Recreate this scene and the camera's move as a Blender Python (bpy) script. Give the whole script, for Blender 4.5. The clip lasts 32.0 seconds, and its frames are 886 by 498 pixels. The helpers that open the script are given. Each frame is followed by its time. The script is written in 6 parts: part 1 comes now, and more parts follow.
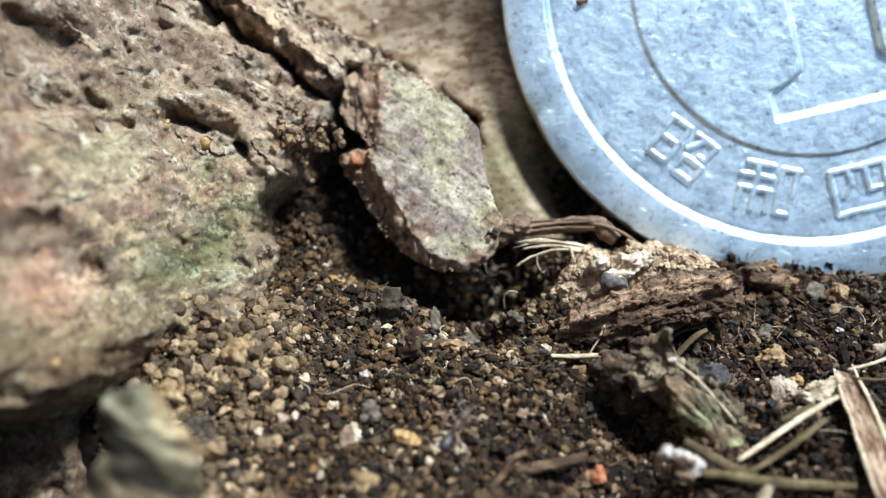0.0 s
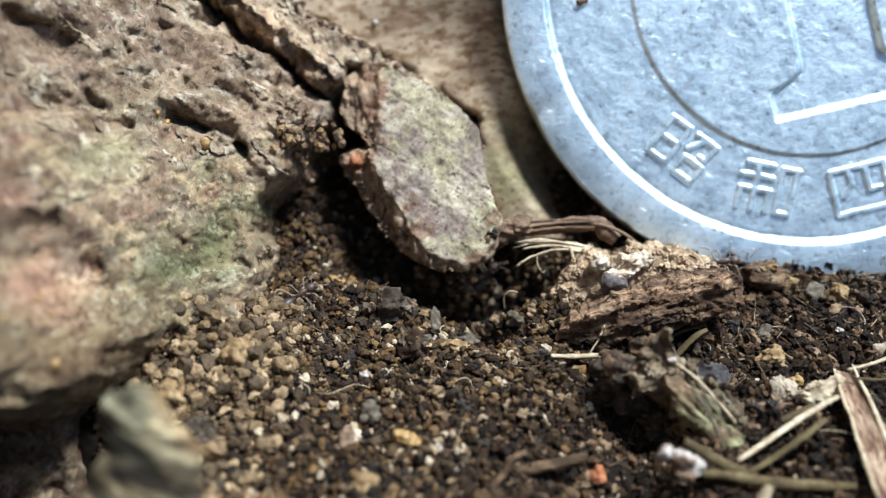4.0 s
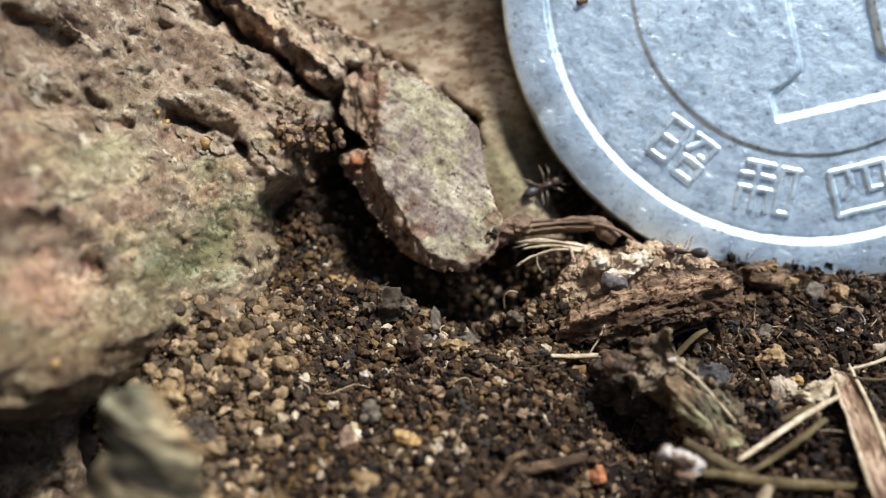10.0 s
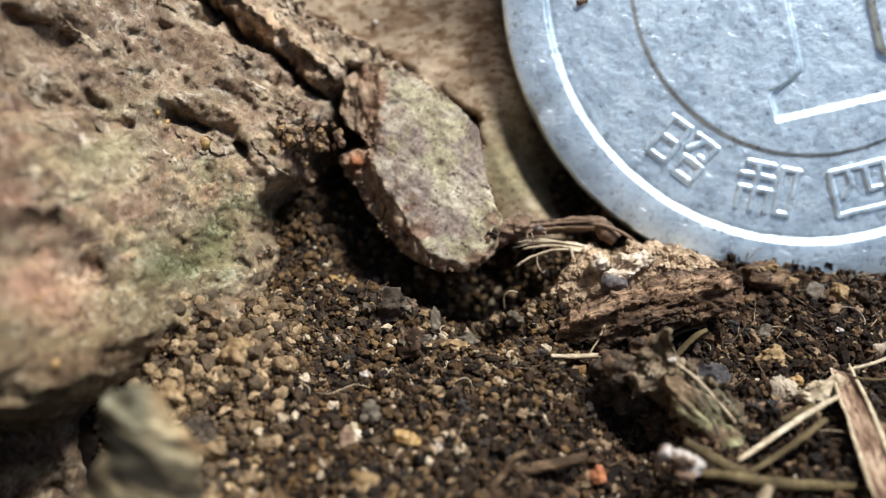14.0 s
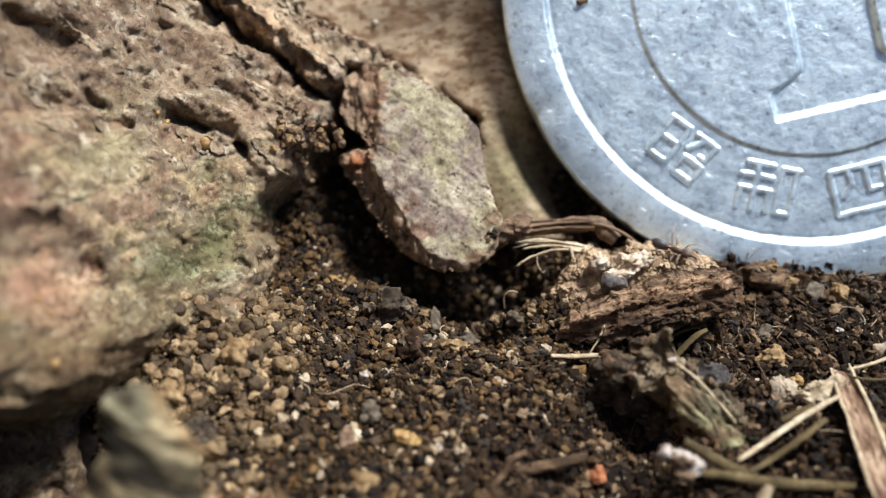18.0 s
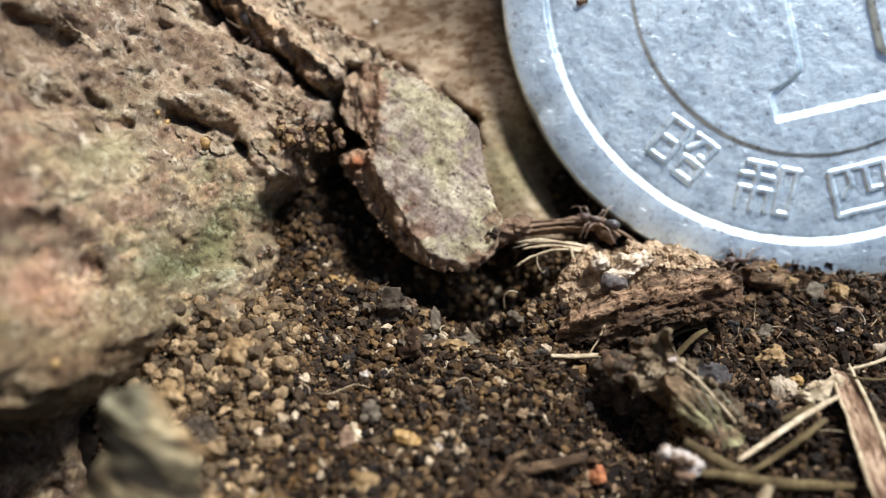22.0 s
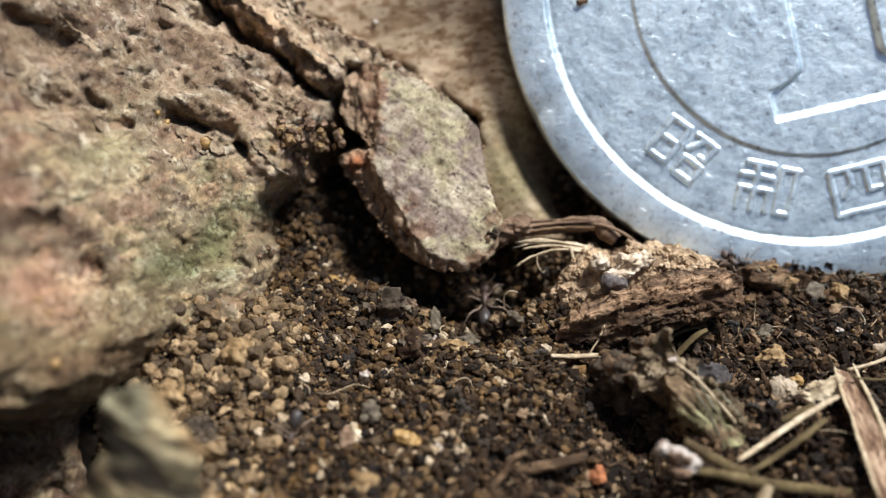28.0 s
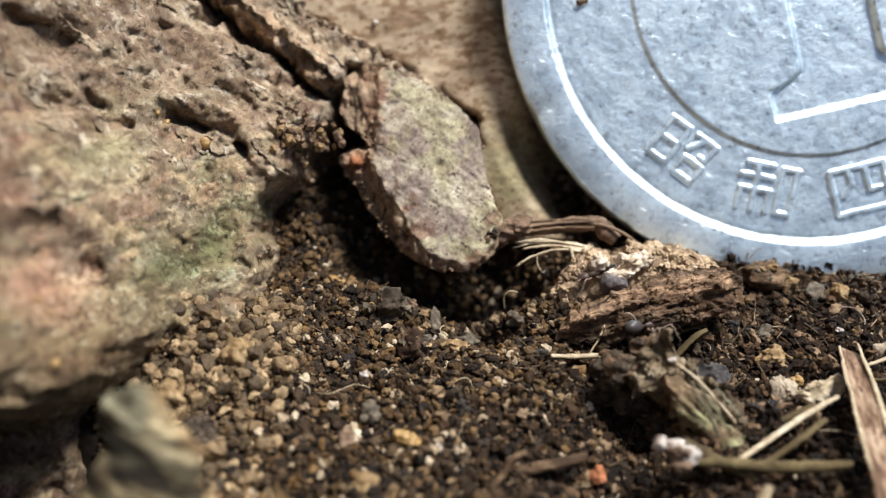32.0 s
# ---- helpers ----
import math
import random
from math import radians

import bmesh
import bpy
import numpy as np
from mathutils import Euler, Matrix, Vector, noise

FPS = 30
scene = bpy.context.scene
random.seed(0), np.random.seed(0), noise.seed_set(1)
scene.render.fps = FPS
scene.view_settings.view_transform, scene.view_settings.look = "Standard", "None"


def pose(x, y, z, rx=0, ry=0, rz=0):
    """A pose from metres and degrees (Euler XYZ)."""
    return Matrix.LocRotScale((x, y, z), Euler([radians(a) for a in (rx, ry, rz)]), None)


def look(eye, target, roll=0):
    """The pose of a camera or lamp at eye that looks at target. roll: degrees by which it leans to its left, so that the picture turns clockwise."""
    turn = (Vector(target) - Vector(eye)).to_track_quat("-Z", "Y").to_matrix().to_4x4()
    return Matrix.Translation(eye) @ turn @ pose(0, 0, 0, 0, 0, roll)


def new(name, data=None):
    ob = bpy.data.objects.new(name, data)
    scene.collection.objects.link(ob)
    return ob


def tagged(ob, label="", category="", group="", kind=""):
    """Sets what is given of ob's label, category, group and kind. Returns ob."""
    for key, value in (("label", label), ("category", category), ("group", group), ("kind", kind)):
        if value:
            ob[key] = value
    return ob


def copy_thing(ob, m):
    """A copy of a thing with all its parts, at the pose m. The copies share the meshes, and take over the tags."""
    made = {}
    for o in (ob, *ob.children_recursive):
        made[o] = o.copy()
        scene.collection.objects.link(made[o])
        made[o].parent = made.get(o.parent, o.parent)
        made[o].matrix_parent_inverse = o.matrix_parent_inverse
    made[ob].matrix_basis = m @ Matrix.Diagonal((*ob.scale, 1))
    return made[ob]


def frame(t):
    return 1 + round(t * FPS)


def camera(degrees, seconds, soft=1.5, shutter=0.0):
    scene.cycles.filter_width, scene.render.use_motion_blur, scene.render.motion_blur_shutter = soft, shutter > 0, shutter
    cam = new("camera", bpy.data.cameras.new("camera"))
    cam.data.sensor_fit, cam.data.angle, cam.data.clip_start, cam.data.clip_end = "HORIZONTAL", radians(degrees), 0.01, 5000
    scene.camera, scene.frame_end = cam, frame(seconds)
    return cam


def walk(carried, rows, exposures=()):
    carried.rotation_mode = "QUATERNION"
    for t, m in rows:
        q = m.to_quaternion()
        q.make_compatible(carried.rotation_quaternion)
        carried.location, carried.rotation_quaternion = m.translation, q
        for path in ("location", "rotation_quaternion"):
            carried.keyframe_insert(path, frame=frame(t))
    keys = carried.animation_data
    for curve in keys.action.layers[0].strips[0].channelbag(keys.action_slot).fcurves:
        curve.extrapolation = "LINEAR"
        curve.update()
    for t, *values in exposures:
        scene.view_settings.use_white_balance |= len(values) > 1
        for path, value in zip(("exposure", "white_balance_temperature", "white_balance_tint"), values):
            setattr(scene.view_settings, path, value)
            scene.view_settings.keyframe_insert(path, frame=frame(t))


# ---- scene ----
# All lengths below are in millimetres; MM turns them into metres.
MM = 0.001
LEAN = radians(35)
CL, SL = math.cos(LEAN), math.sin(LEAN)

# ---- camera: fixed, 4 cm from a coin 20 mm across ----
cam = camera(40, 32.0, soft=1.15, shutter=0.5)
EYE = (0.0, -32.93 * MM, 23.06 * MM)
cam.data.dof.use_dof = True
cam.data.dof.focus_distance = 36.4 * MM
cam.data.dof.aperture_fstop = 48
walk(cam, [(0.0, look(EYE, (0, 0, 0))), (32.0, look(EYE, (0, 0, 0)))],
     exposures=[(0.0, 0.75, 5500, 3), (1.5, 0.68, 5550, 3), (3.0, 0.66, 5580, 4), (6.0, 0.56, 5730, 5), (9.0, 0.51, 5980, 8), (10.0, 0.46, 6030, 8), (11.0, 0.38, 6130, 8), (11.6, 0.44, 5870, 8), (12.4, 0.66, 5820, 6),
                (13.2, 0.58, 5870, 7), (14.0, 0.45, 6120, 9), (18.0, 0.44, 6220, 10), (22.0, 0.51, 6170, 10), (23.5, 0.46, 6220, 10), (25.0, 0.41, 6270, 10), (28.0, 0.44, 6270, 10), (29.0, 0.48, 6270, 10), (32.0, 0.49, 6270, 10)])

# ---- world and sun: bright shade under a pale sky ----
world = bpy.data.worlds.new("sky")
scene.world = world
world.use_nodes = True
wn = world.node_tree.nodes
sky = wn.new("ShaderNodeTexSky")
sky.sky_type = "NISHITA"
sky.sun_disc = False
sky.sun_elevation, sky.sun_rotation = radians(67), radians(87)
world.node_tree.links.new(sky.outputs[0], wn["Background"].inputs[0])
wn["Background"].inputs[1].default_value = 0.075
sun = new("sun", bpy.data.lights.new("sun", "SUN"))
sun.data.energy, sun.data.angle, sun.data.color = 5.0, radians(16), (1.0, 0.985, 0.955)
sun.matrix_world = look((0.42, 0.02, 1.0), (0, 0, 0))


# ---- small tools ----
def hashed(ix, iy, iz, seed):
    n = (ix * 374761393 + iy * 668265263 + iz * 2147483647 + seed * 974711) & 0x7FFFFFFF
    n = ((n ^ (n >> 13)) * 1274126177) & 0x7FFFFFFF
    return ((n ^ (n >> 16)) & 0xFFFF) / 65535.0


def vnoise(p, freq, seed=0):
    """Smooth noise in -1..1 at the points p (n x 3)."""
    q = np.asarray(p, float) * freq
    i = np.floor(q).astype(np.int64)
    t = q - i
    t = t * t * (3 - 2 * t)
    total = 0.0
    for dx in (0, 1):
        for dy in (0, 1):
            for dz in (0, 1):
                wgt = (t[:, 0] if dx else 1 - t[:, 0]) * (t[:, 1] if dy else 1 - t[:, 1]) * (t[:, 2] if dz else 1 - t[:, 2])
                total = total + wgt * hashed(i[:, 0] + dx, i[:, 1] + dy, i[:, 2] + dz, seed)
    return total * 2 - 1


def fbm(p, freq, octaves=4, gain=0.5, seed=0):
    total, amp = 0.0, 1.0
    for k in range(octaves):
        total = total + amp * vnoise(p, freq * 2.03 ** k, seed + 17 * k)
        amp *= gain
    return total


def step(a, b, x):
    t = np.clip((x - a) / (b - a), 0, 1)
    return t * t * (3 - 2 * t)


def along(u, v, pts):
    """Distance of the points u, v to a line of pts, and the side (+ to the right of its course)."""
    best, side = np.full(u.shape, 1e9), np.zeros(u.shape)
    for (ax, ay), (bx, by) in zip(pts[:-1], pts[1:]):
        ex, ey = bx - ax, by - ay
        t = np.clip(((u - ax) * ex + (v - ay) * ey) / (ex * ex + ey * ey), 0, 1)
        dx, dy = u - ax - t * ex, v - ay - t * ey
        d = np.hypot(dx, dy)
        s = np.sign(dx * ey - dy * ex)
        side = np.where(d < best, s, side)
        best = np.minimum(best, d)
    return best, side


def slope(u, v, w):
    """From the flank of the root (u along it, v up it, w out of it, which leans back 35 degrees) to the world."""
    return np.stack([u, SL * v - CL * w, CL * v + SL * w], -1)


def mesh_of(name, verts, faces, mat, smooth=True, tint=None):
    me = bpy.data.meshes.new(name)
    verts = np.asarray(verts, float) * MM
    me.from_pydata(verts.tolist(), [], faces.tolist() if hasattr(faces, "tolist") else faces)
    if smooth:
        me.polygons.foreach_set("use_smooth", np.ones(len(me.polygons), bool))
    if tint is not None:
        att = me.color_attributes.new("tint", "FLOAT_COLOR", "POINT")
        att.data.foreach_set("color", np.c_[tint, np.ones(len(tint))].astype(np.float32).ravel())
    me.materials.append(mat)
    return me


def piece(name, verts, faces, mat, parent=None, label="", smooth=True, tint=None):
    ob = new(name, mesh_of(name, verts, faces, mat, smooth, tint))
    if parent:
        ob.parent = parent
    if label:
        ob["label"] = label
    return ob


def empty(name, label="", category="", group="", at=(0, 0, 0)):
    ob = new(name)
    ob.empty_display_size = MM
    ob.location = Vector(at) * MM
    return tagged(ob, label, category, group)


def grid_faces(nu, nv):
    i = np.arange(nu * nv).reshape(nv, nu)
    return np.stack([i[:-1, :-1], i[:-1, 1:], i[1:, 1:], i[1:, :-1]], -1).reshape(-1, 4)


def ball(sub=2):
    bm = bmesh.new()
    bmesh.ops.create_icosphere(bm, subdivisions=sub, radius=1)
    v = np.array([x.co[:] for x in bm.verts])
    f = np.array([[x.index for x in y.verts] for y in bm.faces])
    bm.free()
    return v, f


BALLS = {k: ball(k) for k in (1, 2, 3, 4, 5)}


def lump(size, seed, sub=3, rough=0.25, freq=1.2, facets=0):
    """A stone or clod: an uneven ball, cut flat on some sides."""
    v, f = BALLS[sub]
    v = v.copy()
    rnd = np.random.RandomState(seed)
    for _ in range(facets):
        n = rnd.normal(size=3)
        n /= np.linalg.norm(n)
        h = rnd.uniform(0.55, 0.85)
        d = v @ n
        v -= np.outer(np.maximum(d - h, 0) * 0.9, n)
    n0 = v / np.linalg.norm(v, axis=1)[:, None]
    v = v + n0 * (rough * fbm(v + seed * 3.1, freq, 3, 0.5, seed))[:, None]
    return v * np.asarray(size), f


def tube(pts, radii, seg=8, wob=0.0, seed=0, flat=1.0, sub=4, cap=True):
    """A twig or straw along pts (smoothed), with a radius at each."""
    pts = np.asarray(pts, float)
    n = len(pts)
    tt = np.linspace(0, n - 1, (n - 1) * sub + 1)
    k = np.clip(np.floor(tt).astype(int), 0, n - 2)
    x = (tt - k)[:, None]
    p0, p1, p2, p3 = pts[np.maximum(k - 1, 0)], pts[k], pts[k + 1], pts[np.minimum(k + 2, n - 1)]
    c = 0.5 * (2 * p1 + (p2 - p0) * x + (2 * p0 - 5 * p1 + 4 * p2 - p3) * x ** 2 + (3 * p1 - p0 - 3 * p2 + p3) * x ** 3)
    r = np.interp(tt, np.arange(n), radii)
    d = np.gradient(c, axis=0)
    d /= np.linalg.norm(d, axis=1)[:, None] + 1e-12
    a = np.cross(d, np.array([0.1, 0.3, 1.0]))
    a /= np.linalg.norm(a, axis=1)[:, None] + 1e-12
    b = np.cross(d, a)
    ang = np.linspace(0, 2 * np.pi, seg, endpoint=False)
    ring = a[:, None] * np.cos(ang)[None, :, None] + b[:, None] * (np.sin(ang) * flat)[None, :, None]
    v = c[:, None] + ring * r[:, None, None]
    v = v.reshape(-1, 3)
    if wob:
        v = v + np.repeat(r, seg)[:, None] * wob * np.stack([fbm(v + 9 * j, 2.8, 4, 0.7, seed + j) for j in range(3)], -1)
    m = len(c)
    i = np.arange(m * seg).reshape(m, seg)
    f = np.stack([i[:-1], np.roll(i[:-1], -1, 1), np.roll(i[1:], -1, 1), i[1:]], -1).reshape(-1, 4).tolist()
    if cap:
        f += [i[0][::-1].tolist(), i[-1].tolist()]
    return v, f


def slab(outline, front, back, shift=(0, 0), shrink=0.9, dome=0.2, rough=0.1, freq=1.0, seed=0, n=26, sides=10, tilt=(0, 0), relief=None, fray=0.0):
    """A thick flake: its outline (u, v) on the flank, from w=back to w=front, uneven all over. Returns points, faces and the number of front faces."""
    o = np.asarray(outline, float)
    seg = 8 * n
    e = np.r_[o, o[:1]]
    ln = np.r_[0, np.cumsum(np.hypot(*np.diff(e, axis=0).T))]
    s = np.linspace(0, ln[-1], seg, endpoint=False)
    b = np.c_[np.interp(s, ln, e[:, 0]), np.interp(s, ln, e[:, 1])]
    for _ in range(2):
        b = (np.roll(b, 1, 0) + 2 * b + np.roll(b, -1, 0)) / 4
    c = b.mean(0)
    if fray:
        q = np.c_[b, np.zeros(seg)]
        b = b + fray * np.c_[fbm(q, 2.5, 3, 0.6, seed + 70), fbm(q, 2.5, 3, 0.6, seed + 71)]
    i, j = [q.ravel() for q in np.meshgrid(np.arange(-n, n + 1), np.arange(-n, n + 1))]
    m = np.maximum(np.abs(i), np.abs(j))
    r = m / n
    with np.errstate(divide="ignore", invalid="ignore"):
        x, y = np.where(m > 0, i / np.maximum(m, 1), 1.0), np.where(m > 0, j / np.maximum(m, 1), 0.0)
    per = np.where((x >= 1) & (y > -1), y + 1, np.where((y >= 1), 3 - x, np.where(x <= -1, 5 - y, 7 + x))) % 8 * n
    k0 = np.floor(per).astype(int) % seg
    fr = (per - np.floor(per))[:, None]
    bb = b[k0] * (1 - fr) + b[(k0 + 1) % seg] * fr
    q = c + (bb - c) * r[:, None]
    w = front + dome * (1 - r ** 2.5) + tilt[0] * (q[:, 0] - c[0]) + tilt[1] * (q[:, 1] - c[1])
    if relief is not None:
        w = w + relief(q[:, 0], q[:, 1])
    top = np.c_[q, w]
    edge_ids = np.where(m == n)[0]
    edge_ids = edge_ids[np.argsort(per[edge_ids])]
    edge = top[edge_ids]
    rows = []
    for t in np.linspace(0, 1, sides)[1:]:
        g = c + (edge[:, :2] - c) * (1 - (1 - shrink) * t + 0.03 * math.sin(math.pi * t)) + np.array(shift) * t
        rows.append(np.c_[g, edge[:, 2] * (1 - t) + back * t])
    rows.append(np.c_[c + (edge[:, :2] - c) * shrink * 0.03 + np.array(shift), np.full(seg, back)])
    p = np.concatenate([top] + rows)
    p = p + rough * np.stack([fbm(p + 7 * j, freq, 5, 0.6, seed + j) for j in range(3)], -1)
    f = grid_faces(2 * n + 1, 2 * n + 1)
    rings = [edge_ids] + [len(top) + k * seg + np.arange(seg) for k in range(len(rows))]
    walls = [np.stack([a, bq, np.roll(bq, -1), np.roll(a, -1)], -1) for a, bq in zip(rings[:-1], rings[1:])]
    return p, np.concatenate([f] + walls), len(f)


# ---- materials ----
def material(name, rough=0.85, metallic=0.0, spec=0.3):
    m = bpy.data.materials.new(name)
    m.use_nodes = True
    b = m.node_tree.nodes["Principled BSDF"]
    b.inputs["Roughness"].default_value, b.inputs["Metallic"].default_value = rough, metallic
    b.inputs["Specular IOR Level"].default_value = spec
    return m, m.node_tree, b


def node(nt, kind, **settings):
    n = nt.nodes.new("ShaderNode" + kind)
    for key, value in settings.items():
        if key in n.inputs:
            n.inputs[key].default_value = value
    return n


def coords(nt, stretch=(1, 1, 1)):
    t = node(nt, "TexCoord")
    m = node(nt, "Mapping", Scale=tuple(1000.0 * k for k in stretch))
    nt.links.new(t.outputs["Object"], m.inputs["Vector"])
    return m.outputs["Vector"]


def noise_of(nt, vec, scale, detail=6, rough=0.6):
    n = node(nt, "TexNoise", Scale=scale, Detail=detail, Roughness=rough)
    nt.links.new(vec, n.inputs["Vector"])
    return n.outputs["Fac"]


def ramp(nt, fac, stops):
    r = nt.nodes.new("ShaderNodeValToRGB")
    while len(r.color_ramp.elements) < len(stops):
        r.color_ramp.elements.new(0.5)
    for e, (pos, col) in zip(r.color_ramp.elements, stops):
        e.position, e.color = pos, (*col, 1)
    nt.links.new(fac, r.inputs["Fac"])
    return r.outputs["Color"]


def mix(nt, a, b, fac, how="MIX"):
    n = nt.nodes.new("ShaderNodeMix")
    n.data_type, n.blend_type = "RGBA", how
    for sock, val in ((n.inputs["Factor"], fac), (n.inputs["A"], a), (n.inputs["B"], b)):
        if isinstance(val, (float, int)):
            sock.default_value = val
        elif isinstance(val, tuple):
            sock.default_value = (*val, 1)
        else:
            nt.links.new(val, sock)
    return n.outputs["Result"]


def bump(nt, bsdf, height, strength, dist):
    n = node(nt, "Bump", Strength=strength, Distance=dist * MM)
    nt.links.new(height, n.inputs["Height"])
    nt.links.new(n.outputs["Normal"], bsdf.inputs["Normal"])


def natural(name, stops, scale, grain=8.0, stretch=(1, 1, 1), rough=0.9, relief=0.05, spec=0.2, tinted=False, speck=None):
    """Bark, wood, straw, stone: a colour ramp over coarse noise, with finer grain and relief."""
    m, nt, b = material(name, rough, 0, spec)
    vec = coords(nt, stretch)
    col = ramp(nt, noise_of(nt, vec, scale, 8, 0.65), stops)
    fine = noise_of(nt, vec, grain, 5, 0.7)
    col = mix(nt, col, ramp(nt, fine, [(0.3, (0.45, 0.42, 0.4)), (0.55, (1, 1, 1)), (0.75, (1.35, 1.3, 1.25))]), 0.8, "MULTIPLY")
    if tinted:
        a = nt.nodes.new("ShaderNodeAttribute")
        a.attribute_name = "tint"
        col = mix(nt, col, a.outputs["Color"], 1.0, "MULTIPLY")
    if speck:
        colour, at = speck
        sp = ramp(nt, noise_of(nt, vec, grain * 0.7, 2, 0.4), [(at, (0, 0, 0)), (at + 0.03, (1, 1, 1))])
        col = mix(nt, col, colour, sp)
    nt.links.new(col, b.inputs["Base Color"])
    bump(nt, b, fine, 0.7, relief)
    return m


def per_piece(name, stops, rough=0.8, spec=0.14, grain=9.0, island=True):
    """Grains of soil: each one its own colour."""
    m, nt, b = material(name, rough, 0, spec)
    src = nt.nodes.new("ShaderNodeNewGeometry").outputs["Random Per Island"] if island else nt.nodes.new("ShaderNodeObjectInfo").outputs["Random"]
    col = ramp(nt, src, stops)
    fine = noise_of(nt, coords(nt), grain, 5, 0.7)
    col = mix(nt, col, ramp(nt, fine, [(0.3, (0.4, 0.38, 0.36)), (0.6, (1.1, 1.08, 1.05)), (0.75, (1.5, 1.5, 1.45))]), 0.85, "MULTIPLY")
    nt.links.new(col, b.inputs["Base Color"])
    bump(nt, b, fine, 0.8, 0.06)
    return m


def bark_material():
    m, nt, b = material("bark", 0.9, 0, 0.2)
    vec = coords(nt)
    col = ramp(nt, noise_of(nt, vec, 0.8, 8, 0.65), [(0.3, (0.16, 0.116, 0.077)), (0.43, (0.285, 0.22, 0.15)), (0.58, (0.4, 0.322, 0.228)), (0.75, (0.54, 0.455, 0.338))])
    for scale, at, colour, amount in ((1.3, 0.55, (0.14, 0.092, 0.066), 0.6), (1.9, 0.57, (0.6, 0.54, 0.43), 0.7), (4.2, 0.58, (0.09, 0.058, 0.043), 0.75), (3.1, 0.6, (0.58, 0.52, 0.42), 0.65), (9.0, 0.62, (0.045, 0.03, 0.026), 0.65)):
        rot = node(nt, "Mapping", Location=(scale * 3.1, scale, 0.0))
        nt.links.new(vec, rot.inputs["Vector"])
        spots = ramp(nt, noise_of(nt, rot.outputs["Vector"], scale, 5, 0.6), [(at, (0, 0, 0)), (at + 0.06, (amount, amount, amount))])
        col = mix(nt, col, colour, spots)
    fleck = noise_of(nt, vec, 4.2, 8, 0.8)
    col = mix(nt, col, ramp(nt, fleck, [(0.3, (0.4, 0.36, 0.33)), (0.46, (0.9, 0.88, 0.86)), (0.58, (1.12, 1.12, 1.1)), (0.72, (1.6, 1.58, 1.5))]), 0.85, "MULTIPLY")
    a = nt.nodes.new("ShaderNodeAttribute")
    a.attribute_name = "tint"
    col = mix(nt, col, a.outputs["Color"], 1.0, "MULTIPLY")
    nt.links.new(col, b.inputs["Base Color"])
    bump(nt, b, mix(nt, noise_of(nt, vec, 5.0, 6, 0.7), noise_of(nt, vec, 2.4, 8, 0.75), 0.5), 1.0, 0.2)
    return m


def wood_material():
    m, nt, b = material("bare_wood", 0.85, 0, 0.25)
    col = ramp(nt, noise_of(nt, coords(nt, (1, 1, 1)), 0.7, 6, 0.6), [(0.3, (0.28, 0.205, 0.13)), (0.55, (0.39, 0.3, 0.2)), (0.75, (0.47, 0.38, 0.26))])
    grain = noise_of(nt, coords(nt, (0.7, 2.2, 2.2)), 3.0, 6, 0.65)
    col = mix(nt, col, ramp(nt, grain, [(0.3, (0.7, 0.66, 0.6)), (0.5, (1, 1, 1)), (0.7, (1.12, 1.1, 1.08))]), 0.9, "MULTIPLY")
    a = nt.nodes.new("ShaderNodeAttribute")
    a.attribute_name = "tint"
    dots = ramp(nt, noise_of(nt, coords(nt, (0.7, 1.5, 1.5)), 5.0, 3, 0.55), [(0.6, (1, 1, 1)), (0.66, (0.45, 0.36, 0.3))])
    nt.links.new(mix(nt, mix(nt, col, a.outputs["Color"], 1.0, "MULTIPLY"), dots, 0.9, "MULTIPLY"), b.inputs["Base Color"])
    bump(nt, b, grain, 0.35, 0.04)
    return m


BARK, WOOD = bark_material(), wood_material()
LICHEN = natural("lichen_bark", [(0.3, (0.16, 0.125, 0.098)), (0.42, (0.27, 0.235, 0.185)), (0.58, (0.37, 0.335, 0.265)), (0.72, (0.48, 0.445, 0.37))], 2.2, 9.0, tinted=True, relief=0.05, speck=((0.12, 0.08, 0.07), 0.66))
CREAM = natural("cream_wood", [(0.35, (0.42, 0.31, 0.2)), (0.5, (0.66, 0.54, 0.4)), (0.68, (0.84, 0.75, 0.61))], 1.6, 5.0, relief=0.1)
CRUMB = natural("crumbly_wood", [(0.33, (0.2, 0.13, 0.08)), (0.46, (0.38, 0.27, 0.165)), (0.58, (0.52, 0.375, 0.235)), (0.72, (0.72, 0.57, 0.4))], 1.4, 5.0, relief=0.12)
ROTTEN = natural("rotten_wood", [(0.37, (0.04, 0.025, 0.015)), (0.5, (0.115, 0.07, 0.039)), (0.64, (0.28, 0.185, 0.105))], 1.6, 5.0, stretch=(0.6, 1, 1), relief=0.12)
SPLIT = natural("split_wood", [(0.37, (0.022, 0.014, 0.009)), (0.5, (0.078, 0.05, 0.03)), (0.64, (0.19, 0.13, 0.082))], 2.0, 6.0, stretch=(0.4, 1, 1), relief=0.12, tinted=True)
TWIG = natural("twig_bark", [(0.35, (0.085, 0.054, 0.035)), (0.6, (0.24, 0.157, 0.1)), (0.75, (0.42, 0.285, 0.18))], 1.4, 6.0, stretch=(0.4, 1, 1), relief=0.05)
STRAW = natural("pale_straw", [(0.3, (0.26, 0.185, 0.105)), (0.5, (0.48, 0.38, 0.24)), (0.75, (0.7, 0.6, 0.43))], 1.5, 7.0, rough=0.6, relief=0.02, spec=0.4)
